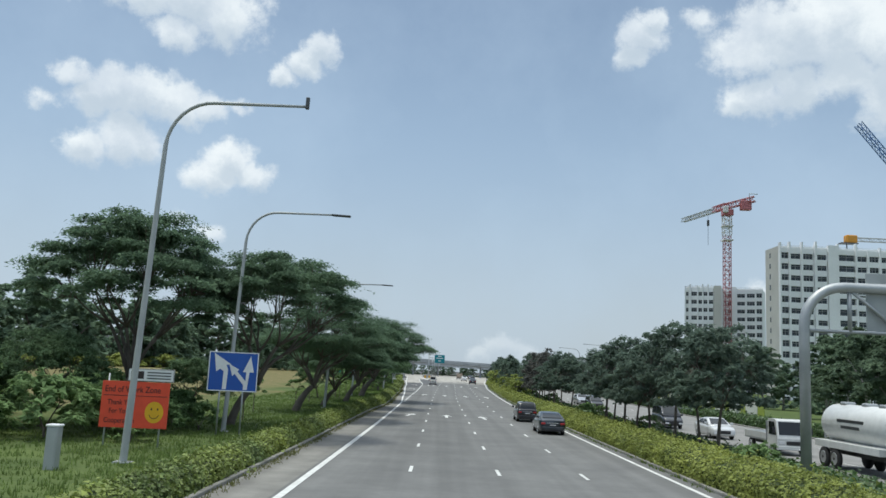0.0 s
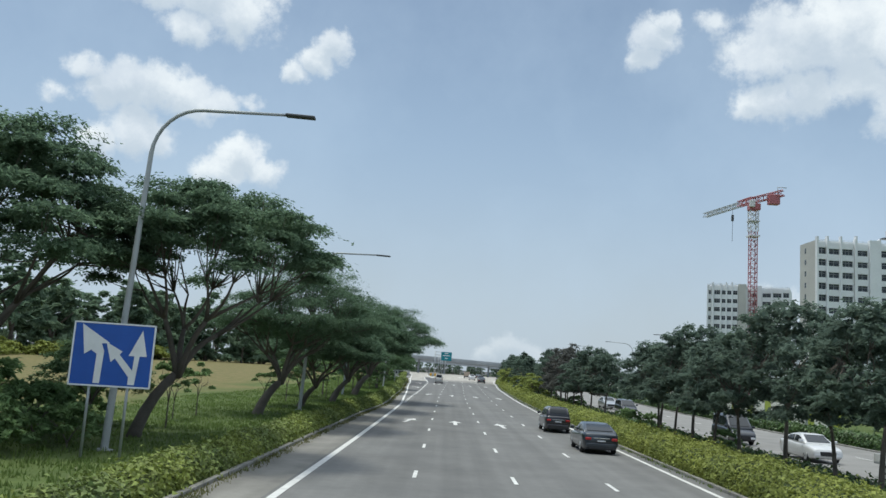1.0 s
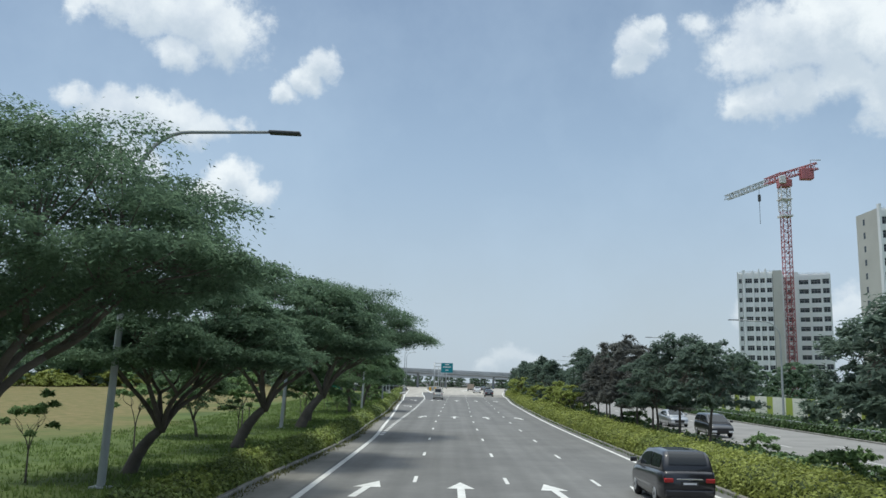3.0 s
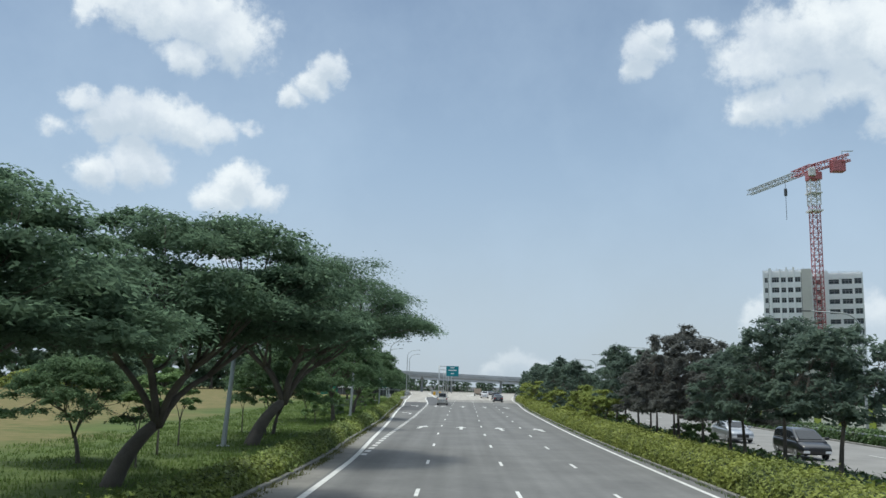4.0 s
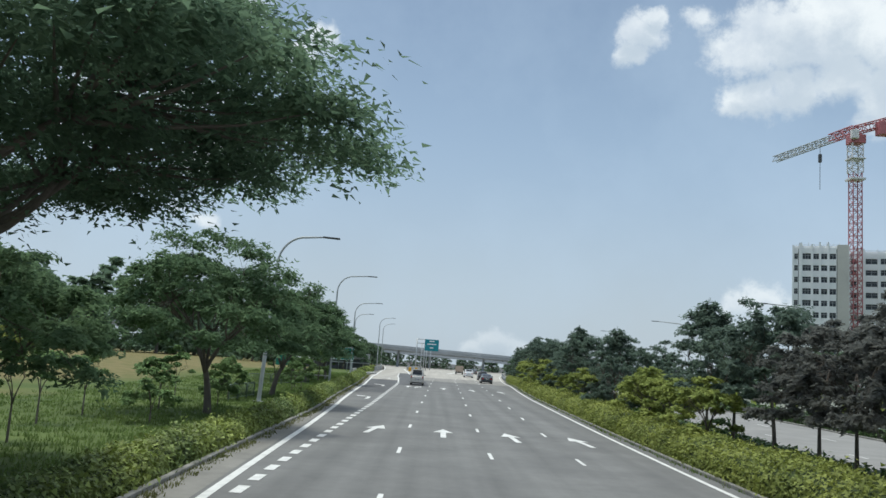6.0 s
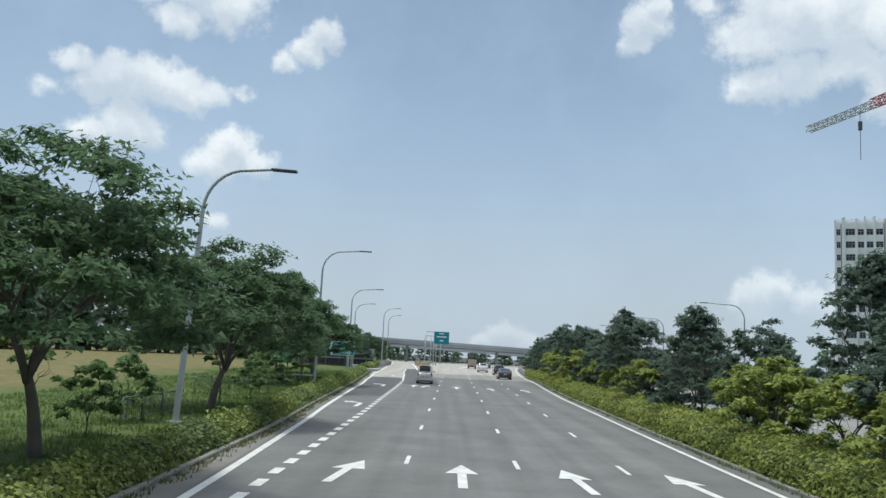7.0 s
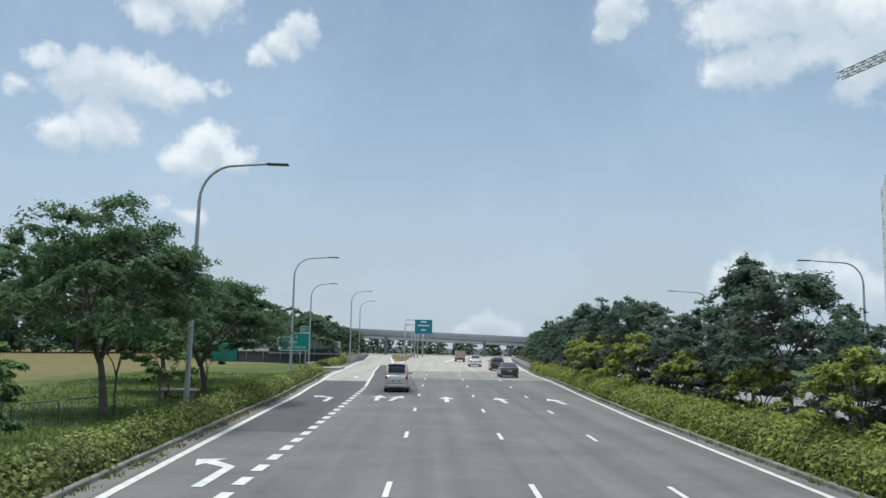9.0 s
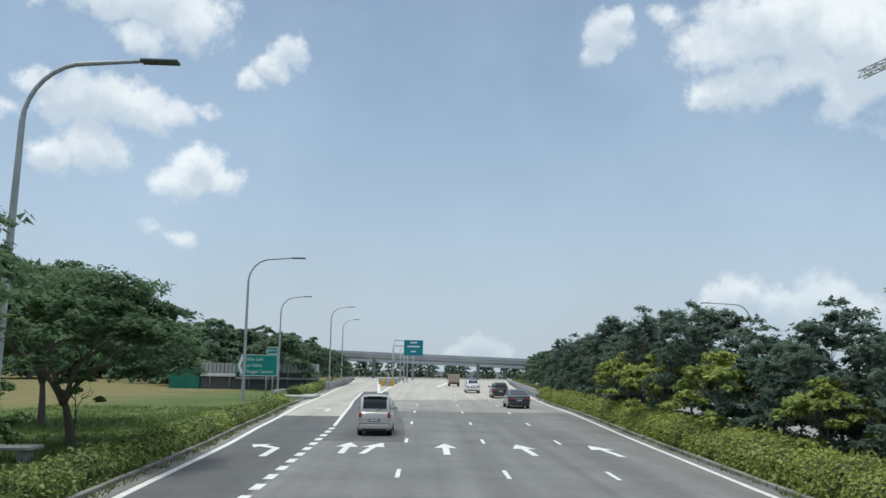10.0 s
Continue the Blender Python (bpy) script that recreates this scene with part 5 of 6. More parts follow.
def block(name, x0, bays, y, z_top, floors, storey, depth, label, seed=1, end=None, turn=0):
    """A slab block whose front looks back along the road. bays: (width, kind); kinds: wall, beige, window, wide, slot."""
    thing = root(name, (x0, y, 0), label, "apartment block", "housing blocks", turn)
    total = sum(b[0] for b in bays)
    z0 = z_top - floors * storey
    # solid box behind the openings; its dark tone stands in for interior shade
    part("core", boxed(0.05, total - 0.05, 0.55, depth, -2, z_top - 0.3), BLOCKDARK, thing, "solid core painted dark as shade behind the openings")
    part("side_wall", boxed(-0.12, 0.22, 0.1, depth, -2, z_top + (0.5 if end else 0)), end or BLOCKWALL, thing)
    slit = None
    for k in range(floors):
        if slit is None:
            slit = part("side_window", boxed(-0.16, -0.1, depth * 0.62, depth * 0.62 + (0.7 if end else 2.4), 0.0, 1.2), PANE, thing)
            o = slit
        else:
            o = new("side_window", slit.data)
            o.parent = thing
        o.location = (0, 0, z_top - storey * (k + 1) + 0.8)
    part("side_wall", boxed(total - 0.22, total + 0.12, 0.1, depth, -2, z_top), BLOCKWALL, thing)
    part("roof", boxed(-0.1, total + 0.1, 0.1, depth, z_top - 0.3, z_top - 0.05), BLOCKWALL, thing)
    shared = {}
    rng = random.Random(seed)
    x = 0.0
    for w, kind in bays:
        if kind in ("wall", "beige"):
            out = -0.5 if kind == "wall" else -0.3
            part("wall", boxed(x, x + w, out, 0.6, -2, z_top + (1.0 if kind == "wall" else 0.6)), BLOCKWALL if kind == "wall" else BLOCKBEIGE, thing)
        else:
            part("rib", boxed(x - 0.2, x + 0.2, -0.45, 0.55, -2, z_top + rng.uniform(0.1, 1.9)), BLOCKWALL, thing)
            gap = {"window": 0.47, "wide": 0.5, "slot": 0.55}[kind]
            for k in range(floors + 1):
                z = z_top - k * storey
                a, b = z - storey + storey * gap, z
                # wall between the openings of two storeys
                key = (kind, w)
                if key not in shared:
                    lo = boxed(0.14, w - 0.14, -0.05, 0.5, 0.0, storey * (1 - gap), bevel=0.0)
                    box(lo, 0.14, 0.14 + (w * 0.06 if kind != "slot" else 0.05), -0.04, 0.5, -storey * gap, 0.0)
                    box(lo, w - 0.14 - (w * 0.06 if kind != "slot" else 0.05), w - 0.14, -0.04, 0.5, -storey * gap, 0.0)
                    ob = part("spandrel", lo, BLOCKWALL, thing)
                    fr = bmesh.new()
                    l, r = 0.14 + w * 0.06, w - 0.14 - w * 0.06
                    n = 3 if kind == "wide" else 2
                    for i in range(n + 1):
                        cx = l + (r - l) * i / n
                        box(fr, cx - 0.05, cx + 0.05, 0.18, 0.3, 0.0, storey * gap)
                    box(fr, l, r, 0.18, 0.3, storey * gap * 0.62, storey * gap * 0.62 + 0.09)
                    fo = part("window_frame", fr, FRAMEMAT, thing)
                    po = part("pane", boxed(l, r, 0.34, 0.37, 0.0, storey * gap), PANE, thing)
                    shared[key] = (ob.data, fo.data, po.data)
                    first = (ob, fo, po)
                else:
                    first = tuple(new(nm, me) for nm, me in zip(("spandrel", "window_frame", "pane"), shared[key]))
                    for o in first:
                        o.parent = thing
                first[0].location = (x, 0, z - storey * (1 - gap))
                for o in first[1:]:
                    o.location = (x, 0, z - storey)
        x += w
    part("parapet", boxed(-0.1, total + 0.1, 0.3, 0.55, z_top - 0.2, z_top + 0.45), BLOCKWALL, thing)
    for k in range(9):
        px = total * (k + 0.5) / 9
        rod("roof_post", [(px, 1.0, z_top - 0.2), (px, 1.0, z_top + rng.uniform(0.7, 1.4))], 0.05, POLE, thing, n=5)
    rod("roof_rail", [(0.2, 1.0, z_top + 0.8), (total - 0.2, 1.0, z_top + 0.8)], 0.04, POLE, thing, n=5)
    return thing


block("apartment_block", 82.1, [(1.2, "window"), (0.5, "wall"), (2.35, "wide"), (1.65, "window"), (1.75, "window"), (1.85, "window"), (2.4, "beige")], 282, 35.6, 12, 2.72, 12, "white gridded apartment block with rows of dark windows, unfinished roof", 3, turn=-25)
block("apartment_block", 95.6, [(3.0, "slot"), (1.6, "window"), (1.4, "wall"), (3.2, "window"), (3.2, "wide"), (2.2, "slot")], 289.0, 36.2, 12, 2.72, 12, "recessed pale apartment block with long dark openings", 4, turn=-25)
block("apartment_block", 82.8, [(2.3, "slot"), (3.1, "window"), (3.1, "wide"), (0.4, "wall"), (3.0, "window"), (2.4, "wall"), (4.6, "slot"), (3.0, "window"), (3.0, "wide"), (3.0, "window"), (2.0, "wall"), (4.0, "slot"), (3.0, "wide"), (3.0, "wide")], 204, 38.0, 14, 2.73, 9, "tall pale grey apartment block with a bare beige end wall", 5, BLOCKBEIGE)

# ---- tower cranes ----
# red muted towards pink, so the paint tone holds the distance haze
CRANERED = plain("hazed_red_crane_paint", (0.42, 0.14, 0.15), 0.5)
CRANEWHITE = plain("white_crane_paint", (0.68, 0.67, 0.66), 0.5)
CRANEBLUE = plain("blue_crane_paint", (0.10, 0.20, 0.42), 0.5)
CRANEORANGE = plain("orange_crane_paint", (0.62, 0.28, 0.03), 0.5)


def lattice(name, a, b, wide, cells, mat, parent, r=0.09, label=""):
    """A square lattice boom from a to b."""
    a, b = Vector(a), Vector(b)
    d = (b - a).normalized()
    ref = Vector((0, 0, 1)) if abs(d.z) < 0.9 else Vector((0, 1, 0))
    s = d.cross(ref).normalized() * wide / 2
    u = d.cross(s).normalized() * wide / 2
    v, f = [], []
    cor = [s + u, s - u, -s - u, -s + u]
    for c in cor:
        tube(v, f, [a + c, b + c], [r, r], 5)
    for i in range(cells):
        p, q = a.lerp(b, i / cells), a.lerp(b, (i + 1) / cells)
        for k in range(4):
            c1, c2 = cor[k], cor[(k + 1) % 4]
            tube(v, f, [p + (c1 if i % 2 else c2), q + (c2 if i % 2 else c1)], [r * 0.6] * 2, 4)
            tube(v, f, [p + c1, p + c2], [r * 0.6] * 2, 4)
    return mesh_ob(name, v, f, mat, parent, label)


crane = root("tower_crane", (95.8, 280.2, 0), "red and white tower crane with a raised jib over the blocks", "tower crane")
for k in range(9):
    lattice("mast_section", (0, 0, 6 * k), (0, 0, 6 * k + 6), 2.1, 4, CRANERED, crane, 0.13)
lattice("mast_section", (0, 0, 54), (0, 0, 61), 2.5, 5, CRANEWHITE, crane, 0.16)
part("climbing_frame", boxed(-1.7, 1.7, -1.7, 1.7, 52.2, 52.7, bevel=0.05), CRANEWHITE, crane)
part("climbing_frame", boxed(-1.7, 1.7, -1.7, 1.7, 57.2, 57.5, bevel=0.05), CRANEWHITE, crane)
part("slewing_platform", boxed(-1.6, 1.9, -1.5, 1.5, 61, 63.2, bevel=0.2), CRANERED, crane)
lattice("jib", (0, 0, 64.6), (-1.6, 8.5, 64.7), 1.7, 6, CRANERED, crane, 0.15)
lattice("jib", (-1.6, 8.5, 64.5), (-6.1, 31.7, 64.9), 1.4, 14, POLE, crane, 0.12)
lattice("counter_jib", (0, 0, 64.4), (8.0, -4.6, 66.4), 1.7, 6, CRANERED, crane, 0.16)
part("counterweight", boxed(3.6, 7.0, -4.4, -2.0, 62.6, 65.8, bevel=0.15), CRANERED, crane, "red counterweight block")
part("cab", boxed(-1.9, -0.2, -2.4, -1.3, 61.8, 64.0, bevel=0.15), CRANEWHITE, crane)
rod("top_rail", [(6.4, -3.7, 66), (6.4, -3.7, 68.3), (8.8, -4.9, 68.0)], 0.14, POLE, crane)
rod("hoist_rope", [(-2.4, 12.8, 64.3), (-2.4, 12.8, 52.6)], 0.07, DARKMETAL, crane)
part("hook_block", boxed(-2.8, -2.0, 12.4, 13.2, 59.6, 61.8, bevel=0.2), DARKMETAL, crane)

crane2 = root("tower_crane", (130, 228, 0), "blue lattice tower crane jib above the tall block", "tower crane")
lattice("jib", (-4, 0, 66.0), (-14.6, 0, 78.8), 1.7, 9, CRANEBLUE, crane2, 0.14)
lattice("mast_section", (0, 0, 0), (0, 0, 64), 2.2, 26, CRANEBLUE, crane2, 0.13)
part("slewing_platform", boxed(-4.4, 3, -1.5, 1.5, 64, 66.4, bevel=0.2), CRANEBLUE, crane2)
hoist = root("roof_hoist", (102.0, 207, 37.8), "orange roof hoist with a grey lattice arm", "hoist")
part("cabin", boxed(-1.4, 1.4, -1.0, 1.0, 2.6, 4.6, bevel=0.3), CRANEORANGE, hoist)
part("platform", boxed(-2.8, 1.6, -0.9, 0.9, 2.3, 2.6, bevel=0.05), DARKMETAL, hoist)
lattice("arm", (1.4, 0, 3.6), (16, 0, 3.6), 0.9, 12, POLE, hoist, 0.08)
for x in (-1.0, 1.0):
    rod("leg", [(x, 0, 0), (x, 0, 2.4)], 0.15, DARKMETAL, hoist)

# ---- vehicles ----
TYRE = material("tyre_rubber", (0.03, 0.03, 0.03), (0.02, 0.02, 0.02), 0.9, 0, 5, 50, 0.2)
RIM = plain("alloy_rim", (0.55, 0.56, 0.57), 0.35, 0.8)
CARGLASS = glass("tinted_car_glass", (0.02, 0.024, 0.028))
TAIL = plain("red_tail_lamp", (0.42, 0.03, 0.03), 0.25)
TAILOFF = plain("red_lamp_lens", (0.36, 0.02, 0.02), 0.25)
HEAD = plain("clear_lamp_lens", (0.75, 0.76, 0.78), 0.15)
PLATE = plain("number_plate", (0.05, 0.05, 0.05), 0.5)
CHROME = plain("chrome_trim", (0.75, 0.75, 0.76), 0.18, 1.0)
TRIM = plain("black_plastic_trim", (0.025, 0.025, 0.027), 0.6)


def paint(name, tone, metal=0.3):
    return plain(name, tone, 0.32, metal, 0.8)


def loft(stations, half):
    """Close a body from stations along y. half(y) gives the right half outline from sill to roof centre; mirrored to the left."""
    bm = bmesh.new()
    rows = []
    for y in stations:
        pts = half(y)
        row = [bm.verts.new((x, y, z)) for x, z in pts] + [bm.verts.new((-x, y, z)) for x, z in reversed(pts[:-1])]
        rows.append(row)
    n = len(rows[0])
    for a, b in zip(rows, rows[1:]):
        for k in range(n):
            j = (k + 1) % n
            bm.faces.new((a[k], a[j], b[j], b[k]))
    bm.faces.new(rows[0][::-1])
    bm.faces.new(rows[-1])
    bmesh.ops.recalc_face_normals(bm, faces=bm.faces[:])
    return bm


def car(name, label, category, body, length, width, belt, top, clear, wheel_r, deck, roof, axles, tumble=0.80, group="", lit=False, lamp=(0.18, 0.13, -0.19), chrome=True):
    """deck: (y, z) line of boot, belt and bonnet from tail to nose; roof: (y, z) line of the glasshouse from its tail foot to the windscreen's foot."""
    thing = tagged(new(name), label, category, group)
    dy, dz = zip(*deck)
    w = width / 2
    ends = 0.42

    def wide(y):
        k = min(1.0, (y + 0.02) / ends, (length - y + 0.02) / (ends * 1.5))
        return w * (0.86 + 0.14 * math.sin(max(0.0, k) * math.pi / 2))

    def low(y):
        zt = float(np.interp(y, dy, dz))
        ww = wide(y)
        rise = clear + 0.12 * max(0, 1 - y / 0.5) + 0.10 * max(0, 1 - (length - y) / 0.7)
        return [(ww * 0.90, rise), (ww * 0.985, rise + 0.14), (ww, rise + (zt - rise) * 0.45), (ww * 0.99, rise + (zt - rise) * 0.78), (ww * 0.94, zt - 0.03), (ww * 0.86, zt), (ww * 0.5, zt + 0.015), (0, zt + 0.02)]

    st = sorted(set([0.0, 0.06, 0.18, 0.35, 0.6] + [round(length * k / 14, 3) for k in range(2, 13)] + [length - 0.5, length - 0.22, length - 0.08, length]))
    shell = part("body", loft(st, low), body, thing, "", True)
    ry, rz = zip(*roof)
    lo, hi = roof[0][0], roof[-1][0]

    def cab(y):
        zt = float(np.interp(y, ry, rz))
        zb = float(np.interp(y, dy, dz)) - 0.02
        ww = wide(y) * 0.93
        k = max(0.0, min(1.0, (zt - zb) / (top - belt + 0.001)))
        tw = ww * (1 - (1 - tumble) * k)
        return [(ww, zb - 0.03), (ww * (1 - (1 - tumble) * 0.5 * k), zb + (zt - zb) * 0.5), (tw, zt - 0.05 * k), (tw * 0.9, zt - 0.01 * k), (tw * 0.5, zt + 0.012 * k), (0, zt + 0.02 * k)]

    cst = sorted(set([p[0] for p in roof] + [lo + (hi - lo) * k / 12 for k in range(13)]))
    part("cabin", loft(cst, cab), body, thing, "", True)

    # glass follows the cabin, a little proud of it
    def side_pane(y0, y1, sgn):
        bm = bmesh.new()
        ys = [y0 + (y1 - y0) * k / 5 for k in range(6)]
        rows = []
        for y in ys:
            p = cab(y)
            zt, zb = p[2][1], p[0][1] + 0.06
            row = []
            for q in (0.08, 0.5, 0.86):
                z = zb + (zt - zb) * q
                x = np.interp(z, [p[0][1], p[1][1], p[2][1]], [p[0][0], p[1][0], p[2][0]]) + 0.012
                row.append(bm.verts.new((sgn * x, y, z)))
            rows.append(row)
        for a, b in zip(rows, rows[1:]):
            for k in range(2):
                bm.faces.new((a[k], a[k + 1], b[k + 1], b[k]) if sgn > 0 else (a[k], b[k], b[k + 1], a[k + 1]))
        return part("side_window", bm, CARGLASS, thing, "", True)

    flat_lo = next((p[0] for p in roof if p[1] > top - 0.12), lo)
    flat_hi = next((p[0] for p in reversed(roof) if p[1] > top - 0.12), hi)
    mid = (flat_lo + flat_hi) / 2 + 0.05
    for sgn in (1, -1):
        side_pane(flat_lo - (flat_lo - lo) * 0.35 + 0.08, mid - 0.05, sgn)
        side_pane(mid + 0.05, flat_hi + (hi - flat_hi) * 0.35, sgn)

    def end_pane(ya, yb, nm, push):
        bm = bmesh.new()
        rows = []
        for k in range(5):
            y = ya + (yb - ya) * (0.14 + 0.72 * k / 4)
            p = cab(y)
            zt = float(np.interp(y, ry, rz))
            row = []
            for q in (-0.9, -0.5, 0, 0.5, 0.9):
                row.append(bm.verts.new((q * p[3][0], y + push, zt + 0.03)))
            rows.append(row)
        for a, b in zip(rows, rows[1:]):
            for k in range(4):
                bm.faces.new((a[k], a[k + 1], b[k + 1], b[k]))
        bmesh.ops.recalc_face_normals(bm, faces=bm.faces[:])
        return part(nm, bm, CARGLASS, thing, "", True)
    end_pane(lo, flat_lo, "rear_window", -0.02)
    end_pane(hi, flat_hi, "windscreen", 0.02)

    tail_z = deck[0][1]
    for sgn in (1, -1):
        part("tail_lamp", boxed(sgn * w * (0.9 - lamp[0]) - w * lamp[0] * 0.9, sgn * w * (0.9 - lamp[0]) + w * lamp[0] * 0.9, -0.03, 0.16, tail_z + lamp[2] - lamp[1] / 2, tail_z + lamp[2] + lamp[1] / 2, bevel=0.03), TAIL if lit else TAILOFF, thing, "red tail lamp")
        part("headlamp", boxed(sgn * w * 0.66 - w * 0.2, sgn * w * 0.66 + w * 0.2, length - 0.2, length + 0.012, deck[-1][1] - 0.22, deck[-1][1] - 0.07, bevel=0.03), HEAD, thing, "clear headlamp")
        mz = belt + 0.08
        part("mirror", boxed(min(sgn * w * 0.95, sgn * (w + 0.17)), max(sgn * w * 0.95, sgn * (w + 0.17)), hi - 0.35, hi - 0.2, mz - 0.06, mz + 0.1, bevel=0.03), body, thing)
    part("number_plate", boxed(-0.26, 0.26, -0.03, 0.03, tail_z - 0.34, tail_z - 0.22), PLATE, thing, "plain dark number plate")
    part("plate_bar", boxed(-0.2, 0.2, -0.034, 0.0, tail_z - 0.31, tail_z - 0.25), HEAD, thing)
    if chrome:
        part("chrome_strip", boxed(-w * 0.45, w * 0.45, -0.03, 0.03, tail_z - 0.17, tail_z - 0.13, bevel=0.008), CHROME, thing)
    part("bumper", boxed(-w * 0.84, w * 0.84, -0.06, 0.25, clear + 0.14, clear + 0.36, bevel=0.05), body, thing)
    part("under_trim", boxed(-w * 0.7, w * 0.7, -0.045, 0.25, clear + 0.05, clear + 0.16, bevel=0.03), TRIM, thing)
    part("grille", boxed(-w * 0.5, w * 0.5, length - 0.1, length + 0.012, clear + 0.2, clear + 0.45, bevel=0.03), TRIM, thing)
    wheels(thing, axles, w, wheel_r)
    return thing


def wheels(thing, axles, w, r):
    for y in axles:
        for sgn in (1, -1):
            v, f = [], []
            a, b = sgn * (w - 0.22), sgn * (w - 0.005)
            tube(v, f, [(a, y, r), (a + sgn * 0.03, y, r), (b - sgn * 0.03, y, r), (b, y, r)], [r * 0.9, r, r, r * 0.9], 20)
            wh = mesh_ob("wheel", v, f, TYRE, thing, "", True)
            v, f = [], []
            tube(v, f, [(b - sgn * 0.02, y, r), (b + sgn * 0.012, y, r)], [r * 0.66, r * 0.6], 16)
            mesh_ob("rim", v, f, RIM, wh)
            v, f = [], []
            tube(v, f, [(b + sgn * 0.005, y, r), (b + sgn * 0.02, y, r)], [r * 0.16] * 2, 8)
            mesh_ob("hub", v, f, TRIM, wh)


def put(ob, x, y, back=False):
    """Stand a vehicle with its tail at y, or facing back along the road with its nose there."""
    slope = math.degrees(math.atan2(road_z(y + 3) - road_z(y - 1), 4))
    ob.matrix_basis = Matrix.Translation(at(x, y, 0.01)) @ pose(0, 0, 0, slope if not back else -slope, 0, 180 if back else 0)
    return ob


SEDAN_DECK = [(0, 0.94), (0.1, 1.03), (0.6, 1.06), (2.3, 0.97), (3.55, 0.94), (4.3, 0.84), (4.72, 0.66), (4.85, 0.58)]
SEDAN_ROOF = [(0.38, 1.05), (0.95, 1.27), (1.5, 1.42), (2.0, 1.47), (2.55, 1.46), (3.6, 0.97)]
sedan = car("sedan", "dark navy saloon car with red tail lamps and chrome strip", "car", paint("navy_car_paint", (0.025, 0.034, 0.045)), 4.85, 1.82, 1.0, 1.47, 0.19, 0.33, SEDAN_DECK, SEDAN_ROOF, (1.0, 3.85), lit=True)
put(sedan, 7.45, 57.7)
MPV_DECK = [(0, 1.02), (0.08, 1.1), (0.8, 1.1), (2.4, 1.04), (3.45, 1.0), (4.1, 0.88), (4.38, 0.72), (4.45, 0.6)]
MPV_ROOF = [(0.10, 1.1), (0.26, 1.53), (0.5, 1.66), (1.8, 1.68), (2.6, 1.62), (3.7, 1.0)]
mpv = car("people_carrier", "black people carrier with red tail lamps", "car", paint("black_car_paint", (0.022, 0.022, 0.028)), 4.45, 1.75, 1.06, 1.67, 0.2, 0.33, MPV_DECK, MPV_ROOF, (0.85, 3.55), lit=True)
put(mpv, 7.2, 72.0)
put(copy_thing(mpv, Matrix.Identity(4)), 6.9, 241)
put(copy_thing(sedan, Matrix.Identity(4)), 6.9, 219)
white_suv = car("crossover", "white crossover car with dark rear window", "car", paint("white_car_paint", (0.72, 0.73, 0.74), 0.0), 4.4, 1.8, 1.06, 1.63, 0.24, 0.34, [(0, 1.0), (0.1, 1.08), (0.8, 1.1), (2.4, 1.04), (3.4, 1.0), (4.05, 0.9), (4.32, 0.74), (4.4, 0.62)], [(0.12, 1.09), (0.34, 1.50), (0.7, 1.62), (1.8, 1.64), (2.5, 1.58), (3.5, 1.02)], (0.85, 3.5))
put(white_suv, 4.3, 257)
VAN_DECK = [(0, 1.02), (0.05, 1.1), (0.9, 1.1), (2.4, 1.08), (3.2, 1.04), (3.8, 0.92), (4.15, 0.74), (4.2, 0.62)]
VAN_ROOF = [(0.06, 1.1), (0.22, 1.66), (0.36, 1.80), (0.6, 1.84), (1.6, 1.86), (2.5, 1.80), (3.5, 1.06)]
van = car("van", "silver compact passenger van with a roof spoiler", "van", paint("silver_car_paint", (0.55, 0.53, 0.49), 0.2), 4.2, 1.66, 1.08, 1.85, 0.2, 0.31, VAN_DECK, VAN_ROOF, (0.75, 3.35), tumble=0.86, lamp=(0.085, 0.24, -0.04), chrome=False)
part("spoiler", boxed(-0.62, 0.62, 0.14, 0.42, 1.835, 1.875, bevel=0.015), bpy.data.materials["silver_car_paint"], van, "silver roof spoiler")
part("rear_trim", boxed(-0.74, 0.74, -0.05, 0.03, 0.62, 0.66, bevel=0.01), CHROME, van)
rod("wiper", [(0.05, -0.02, 1.12), (0.35, 0.06, 1.3)], 0.012, TRIM, van, n=5)
put(van, -2.9, 192)
far_dark = car("sedan", "dark grey car far ahead", "car", paint("grey_car_paint", (0.08, 0.085, 0.09)), 4.6, 1.78, 1.0, 1.46, 0.19, 0.32, SEDAN_DECK, SEDAN_ROOF, (1.0, 3.75))
put(far_dark, 3.6, 320)
opp_white = car("sedan", "white saloon car on the opposite carriageway", "car", paint("opposite_white_paint", (0.68, 0.69, 0.70), 0.0), 4.6, 1.78, 1.0, 1.46, 0.19, 0.32, SEDAN_DECK, SEDAN_ROOF, (1.0, 3.75))
put(opp_white, 20.4, 66, True)
opp_dark = car("crossover", "dark car on the opposite carriageway", "car", paint("opposite_black_paint", (0.02, 0.022, 0.026)), 4.4, 1.8, 1.06, 1.63, 0.24, 0.34, MPV_DECK, MPV_ROOF, (0.85, 3.5))
put(opp_dark, 19.8, 112, True)
opp_grey = car("sedan", "silver grey car on the opposite carriageway", "car", paint("opposite_silver_paint", (0.42, 0.44, 0.47), 0.5), 4.6, 1.78, 1.0, 1.46, 0.19, 0.32, SEDAN_DECK, SEDAN_ROOF, (1.0, 3.75))
put(opp_grey, 20.4, 126, True)


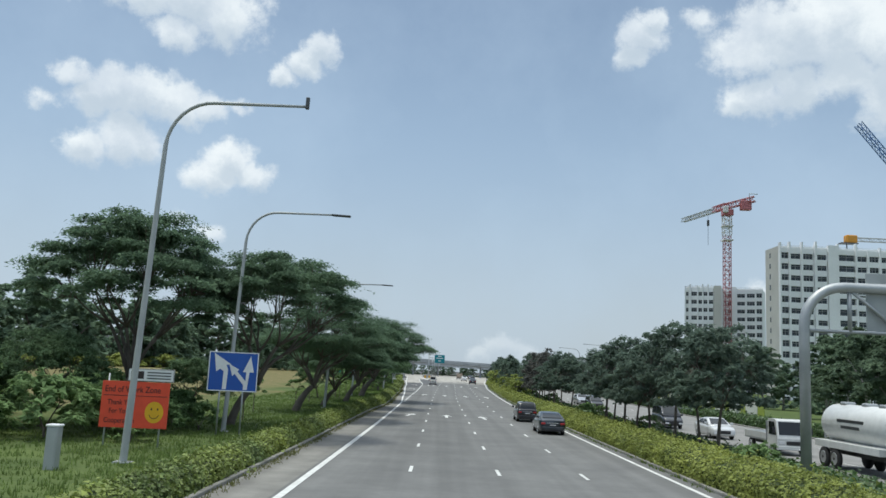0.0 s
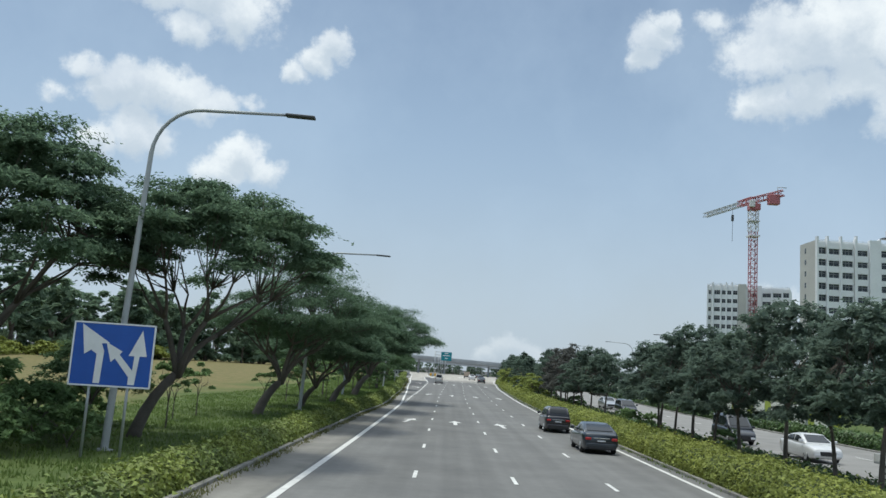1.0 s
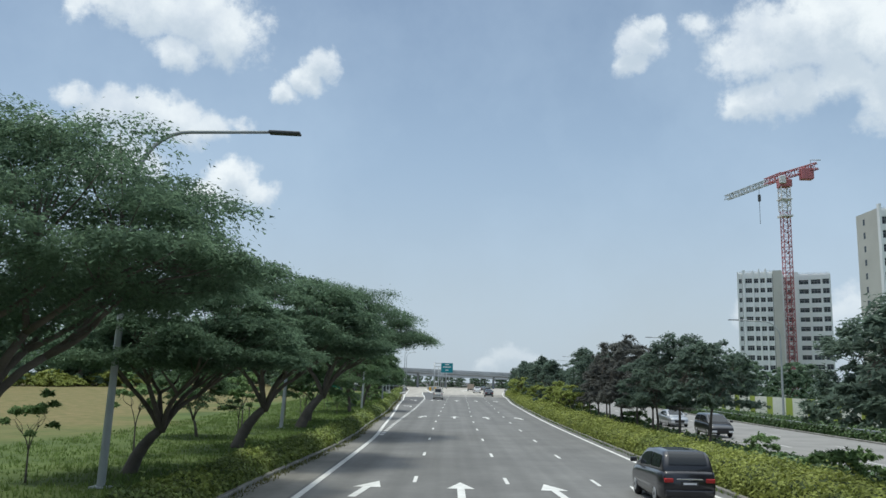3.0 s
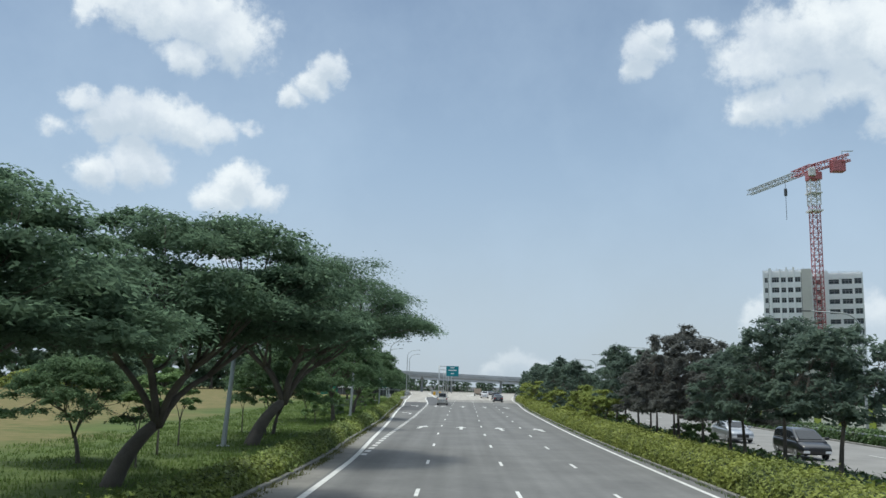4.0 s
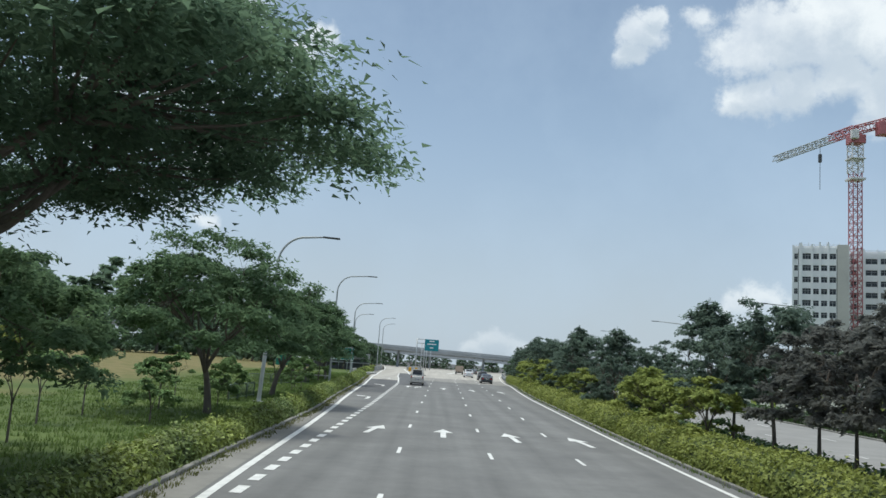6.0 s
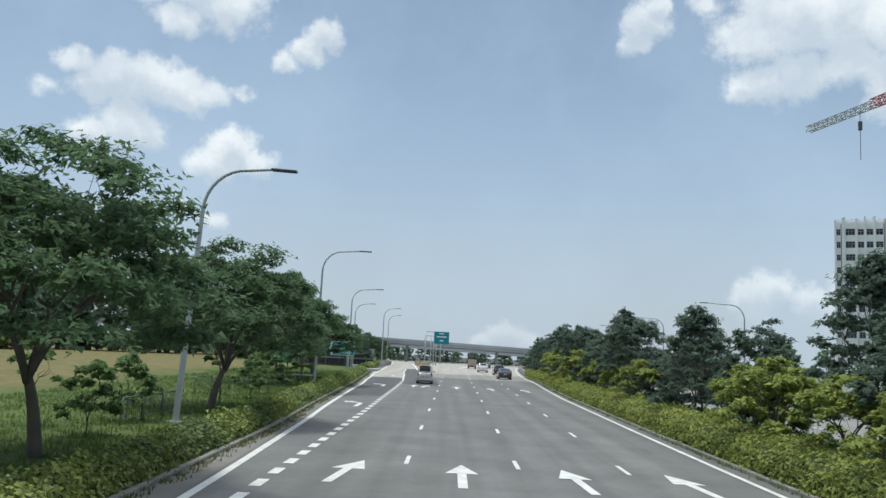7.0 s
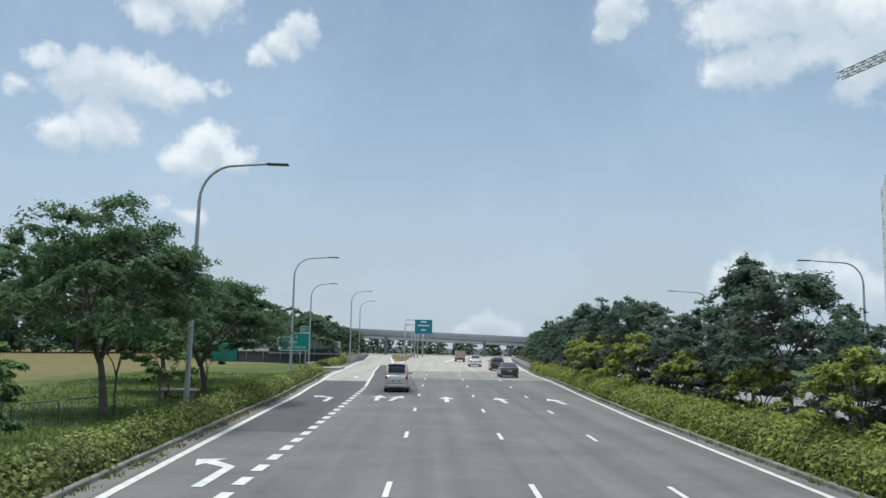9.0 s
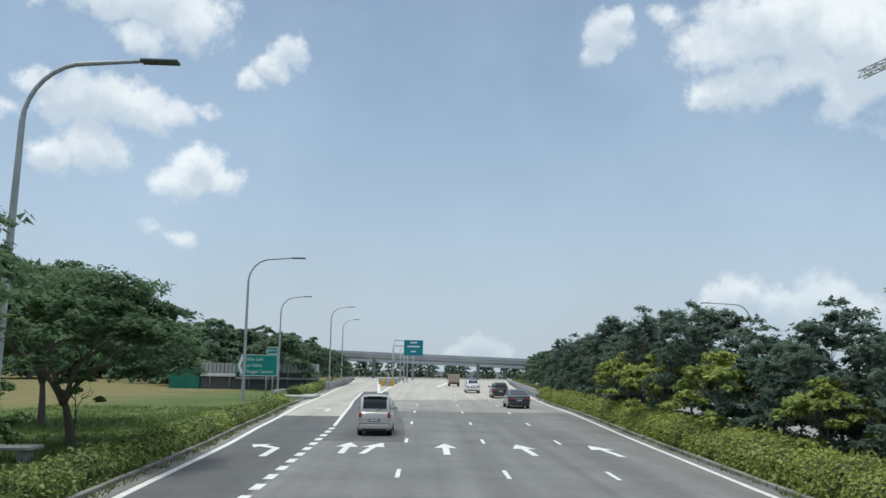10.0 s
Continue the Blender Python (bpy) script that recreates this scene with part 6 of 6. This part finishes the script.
def truck_cab(thing, y0, white, w=0.98, high=2.05):
    """A cab-over cab whose nose is at y0, facing +y."""
    prof = [(y0 - 1.55, 0.45), (y0 - 0.02, 0.42), (y0, 0.95), (y0 - 0.06, 1.15), (y0 - 0.36, high - 0.08), (y0 - 0.5, high), (y0 - 1.5, high), (y0 - 1.55, high - 0.1)]
    part("cab", prism(prof, -w, w, 0.08), white, thing)
    bm = bmesh.new()
    bm.faces.new([bm.verts.new(p) for p in ((-w * 0.86, y0 - 0.045, 1.18), (w * 0.86, y0 - 0.045, 1.18), (w * 0.8, y0 - 0.33, high - 0.14), (-w * 0.8, y0 - 0.33, high - 0.14))])
    part("windscreen", bm, CARGLASS, thing)
    for s in (1, -1):
        bm = bmesh.new()
        bm.faces.new([bm.verts.new((s * (w - 0.02), y, z)) for y, z in ((y0 - 1.3, 1.15), (y0 - 0.22, 1.15), (y0 - 0.48, high - 0.15), (y0 - 1.3, high - 0.15))])
        part("side_window", bm, CARGLASS, thing)
        part("headlamp", boxed(s * w * 0.72 - 0.16, s * w * 0.72 + 0.16, y0 - 0.1, y0 + 0.02, 0.62, 0.8, bevel=0.03), HEAD, thing)
        part("mirror", boxed(min(s * (w + 0.02), s * (w + 0.2)), max(s * (w + 0.02), s * (w + 0.2)), y0 - 0.25, y0 - 0.18, 1.25, 1.6, bevel=0.02), TRIM, thing)
    part("bumper", boxed(-w, w, y0 - 0.2, y0 + 0.05, 0.32, 0.55, bevel=0.04), white, thing)
    part("grille", boxed(-w * 0.45, w * 0.45, y0 - 0.03, y0 + 0.012, 0.6, 0.82, bevel=0.01), TRIM, thing)


TRUCKWHITE = plain("white_truck_paint", (0.70, 0.71, 0.70), 0.4, 0.0, 0.3)
flatbed = tagged(new("flatbed_truck"), "small white flatbed truck on the opposite carriageway", "truck")
truck_cab(flatbed, 5.2, TRUCKWHITE)
part("chassis", boxed(-0.4, 0.4, 0.1, 4.6, 0.45, 0.65), TRIM, flatbed)
part("bed", boxed(-0.98, 0.98, 0.0, 3.5, 0.72, 0.82, bevel=0.02), GALV, flatbed)
for s in (1, -1):
    part("side_board", boxed(s * 0.96 - 0.02, s * 0.96 + 0.02, 0.0, 3.5, 0.82, 1.18, bevel=0.01), TRUCKWHITE, flatbed)
part("tail_board", boxed(-0.96, 0.96, -0.02, 0.03, 0.82, 1.18, bevel=0.01), TRUCKWHITE, flatbed)
part("head_board", boxed(-0.96, 0.96, 3.46, 3.52, 0.82, 1.9, bevel=0.01), GALV, flatbed)
wheels(flatbed, (1.0, 4.3), 0.97, 0.37)
put(flatbed, 20.3, 54.5, True)
cargo = tagged(new("pickup_truck"), "beige light truck with a boxed load far ahead", "truck")
truck_cab(cargo, 4.8, TRUCKWHITE)
part("chassis", boxed(-0.4, 0.4, 0.1, 4.0, 0.45, 0.65), TRIM, cargo)
part("load_box", boxed(-0.95, 0.95, 0.0, 3.15, 0.7, 2.1, bevel=0.04), plain("beige_tarpaulin", (0.42, 0.34, 0.27), 0.8), cargo, "beige tarpaulin load")
wheels(cargo, (0.9, 4.0), 0.92, 0.36)
put(cargo, 0.8, 298)
tanker = tagged(new("tanker_truck"), "white vacuum tanker truck with a cylindrical tank", "truck")
truck_cab(tanker, 8.6, TRUCKWHITE, 1.22, 2.85)
part("chassis", boxed(-0.45, 0.45, 0.0, 7.6, 0.7, 0.98), TRIM, tanker)
part("tank_bed", boxed(-1.2, 1.2, 0.0, 6.4, 1.0, 1.35, bevel=0.03), TRUCKWHITE, tanker)
v, f = [], []
tube(v, f, [(0, -0.05, 2.2), (0, 0.05, 2.2), (0, 0.3, 2.2), (0, 6.0, 2.2), (0, 6.3, 2.2), (0, 6.4, 2.2)], [0.55, 0.82, 0.98, 0.98, 0.8, 0.5], 28)
mesh_ob("tank", v, f, TRUCKWHITE, tanker, "white cylindrical tank", True)
for s in (1, -1):
    for k in range(2):
        part("text_bar", boxed(s * 0.97 - 0.015, s * 0.97 + 0.015, 2.0 + 0.4 * k, 4.6 - 0.4 * k, 2.32 - 0.3 * k, 2.46 - 0.3 * k), DARKMETAL, tanker)
for y in (1.2, 3.4, 5.0):
    part("hatch", boxed(-0.3, 0.3, y - 0.3, y + 0.3, 3.1, 3.3, bevel=0.08), GALV, tanker)
rod("hose", [(0, -0.05, 2.4), (0.3, -0.35, 2.5), (0.5, -0.3, 1.9), (0.55, -0.1, 1.4)], 0.09, GALV, tanker)
wheels(tanker, (0.9, 2.1, 7.6), 1.2, 0.5)
put(tanker, 20.2, 37.5, True)
tanker.matrix_basis = Matrix.Translation(at(20.6, 44.6, 0.01)) @ pose(0, 0, 0, 0, 0, 180)

dark_van = car("van", "dark blue-black van on the opposite carriageway", "van", paint("opposite_dark_van_paint", (0.02, 0.024, 0.032)), 4.6, 1.75, 1.08, 1.95, 0.2, 0.33, [(0, 1.02), (0.05, 1.12), (0.9, 1.12), (2.6, 1.1), (3.5, 1.06), (4.2, 0.94), (4.55, 0.74), (4.6, 0.62)], [(0.06, 1.12), (0.2, 1.8), (0.4, 1.93), (1.8, 1.96), (2.9, 1.9), (3.9, 1.08)], (0.85, 3.7), tumble=0.88)
put(dark_van, 19.8, 77, True)
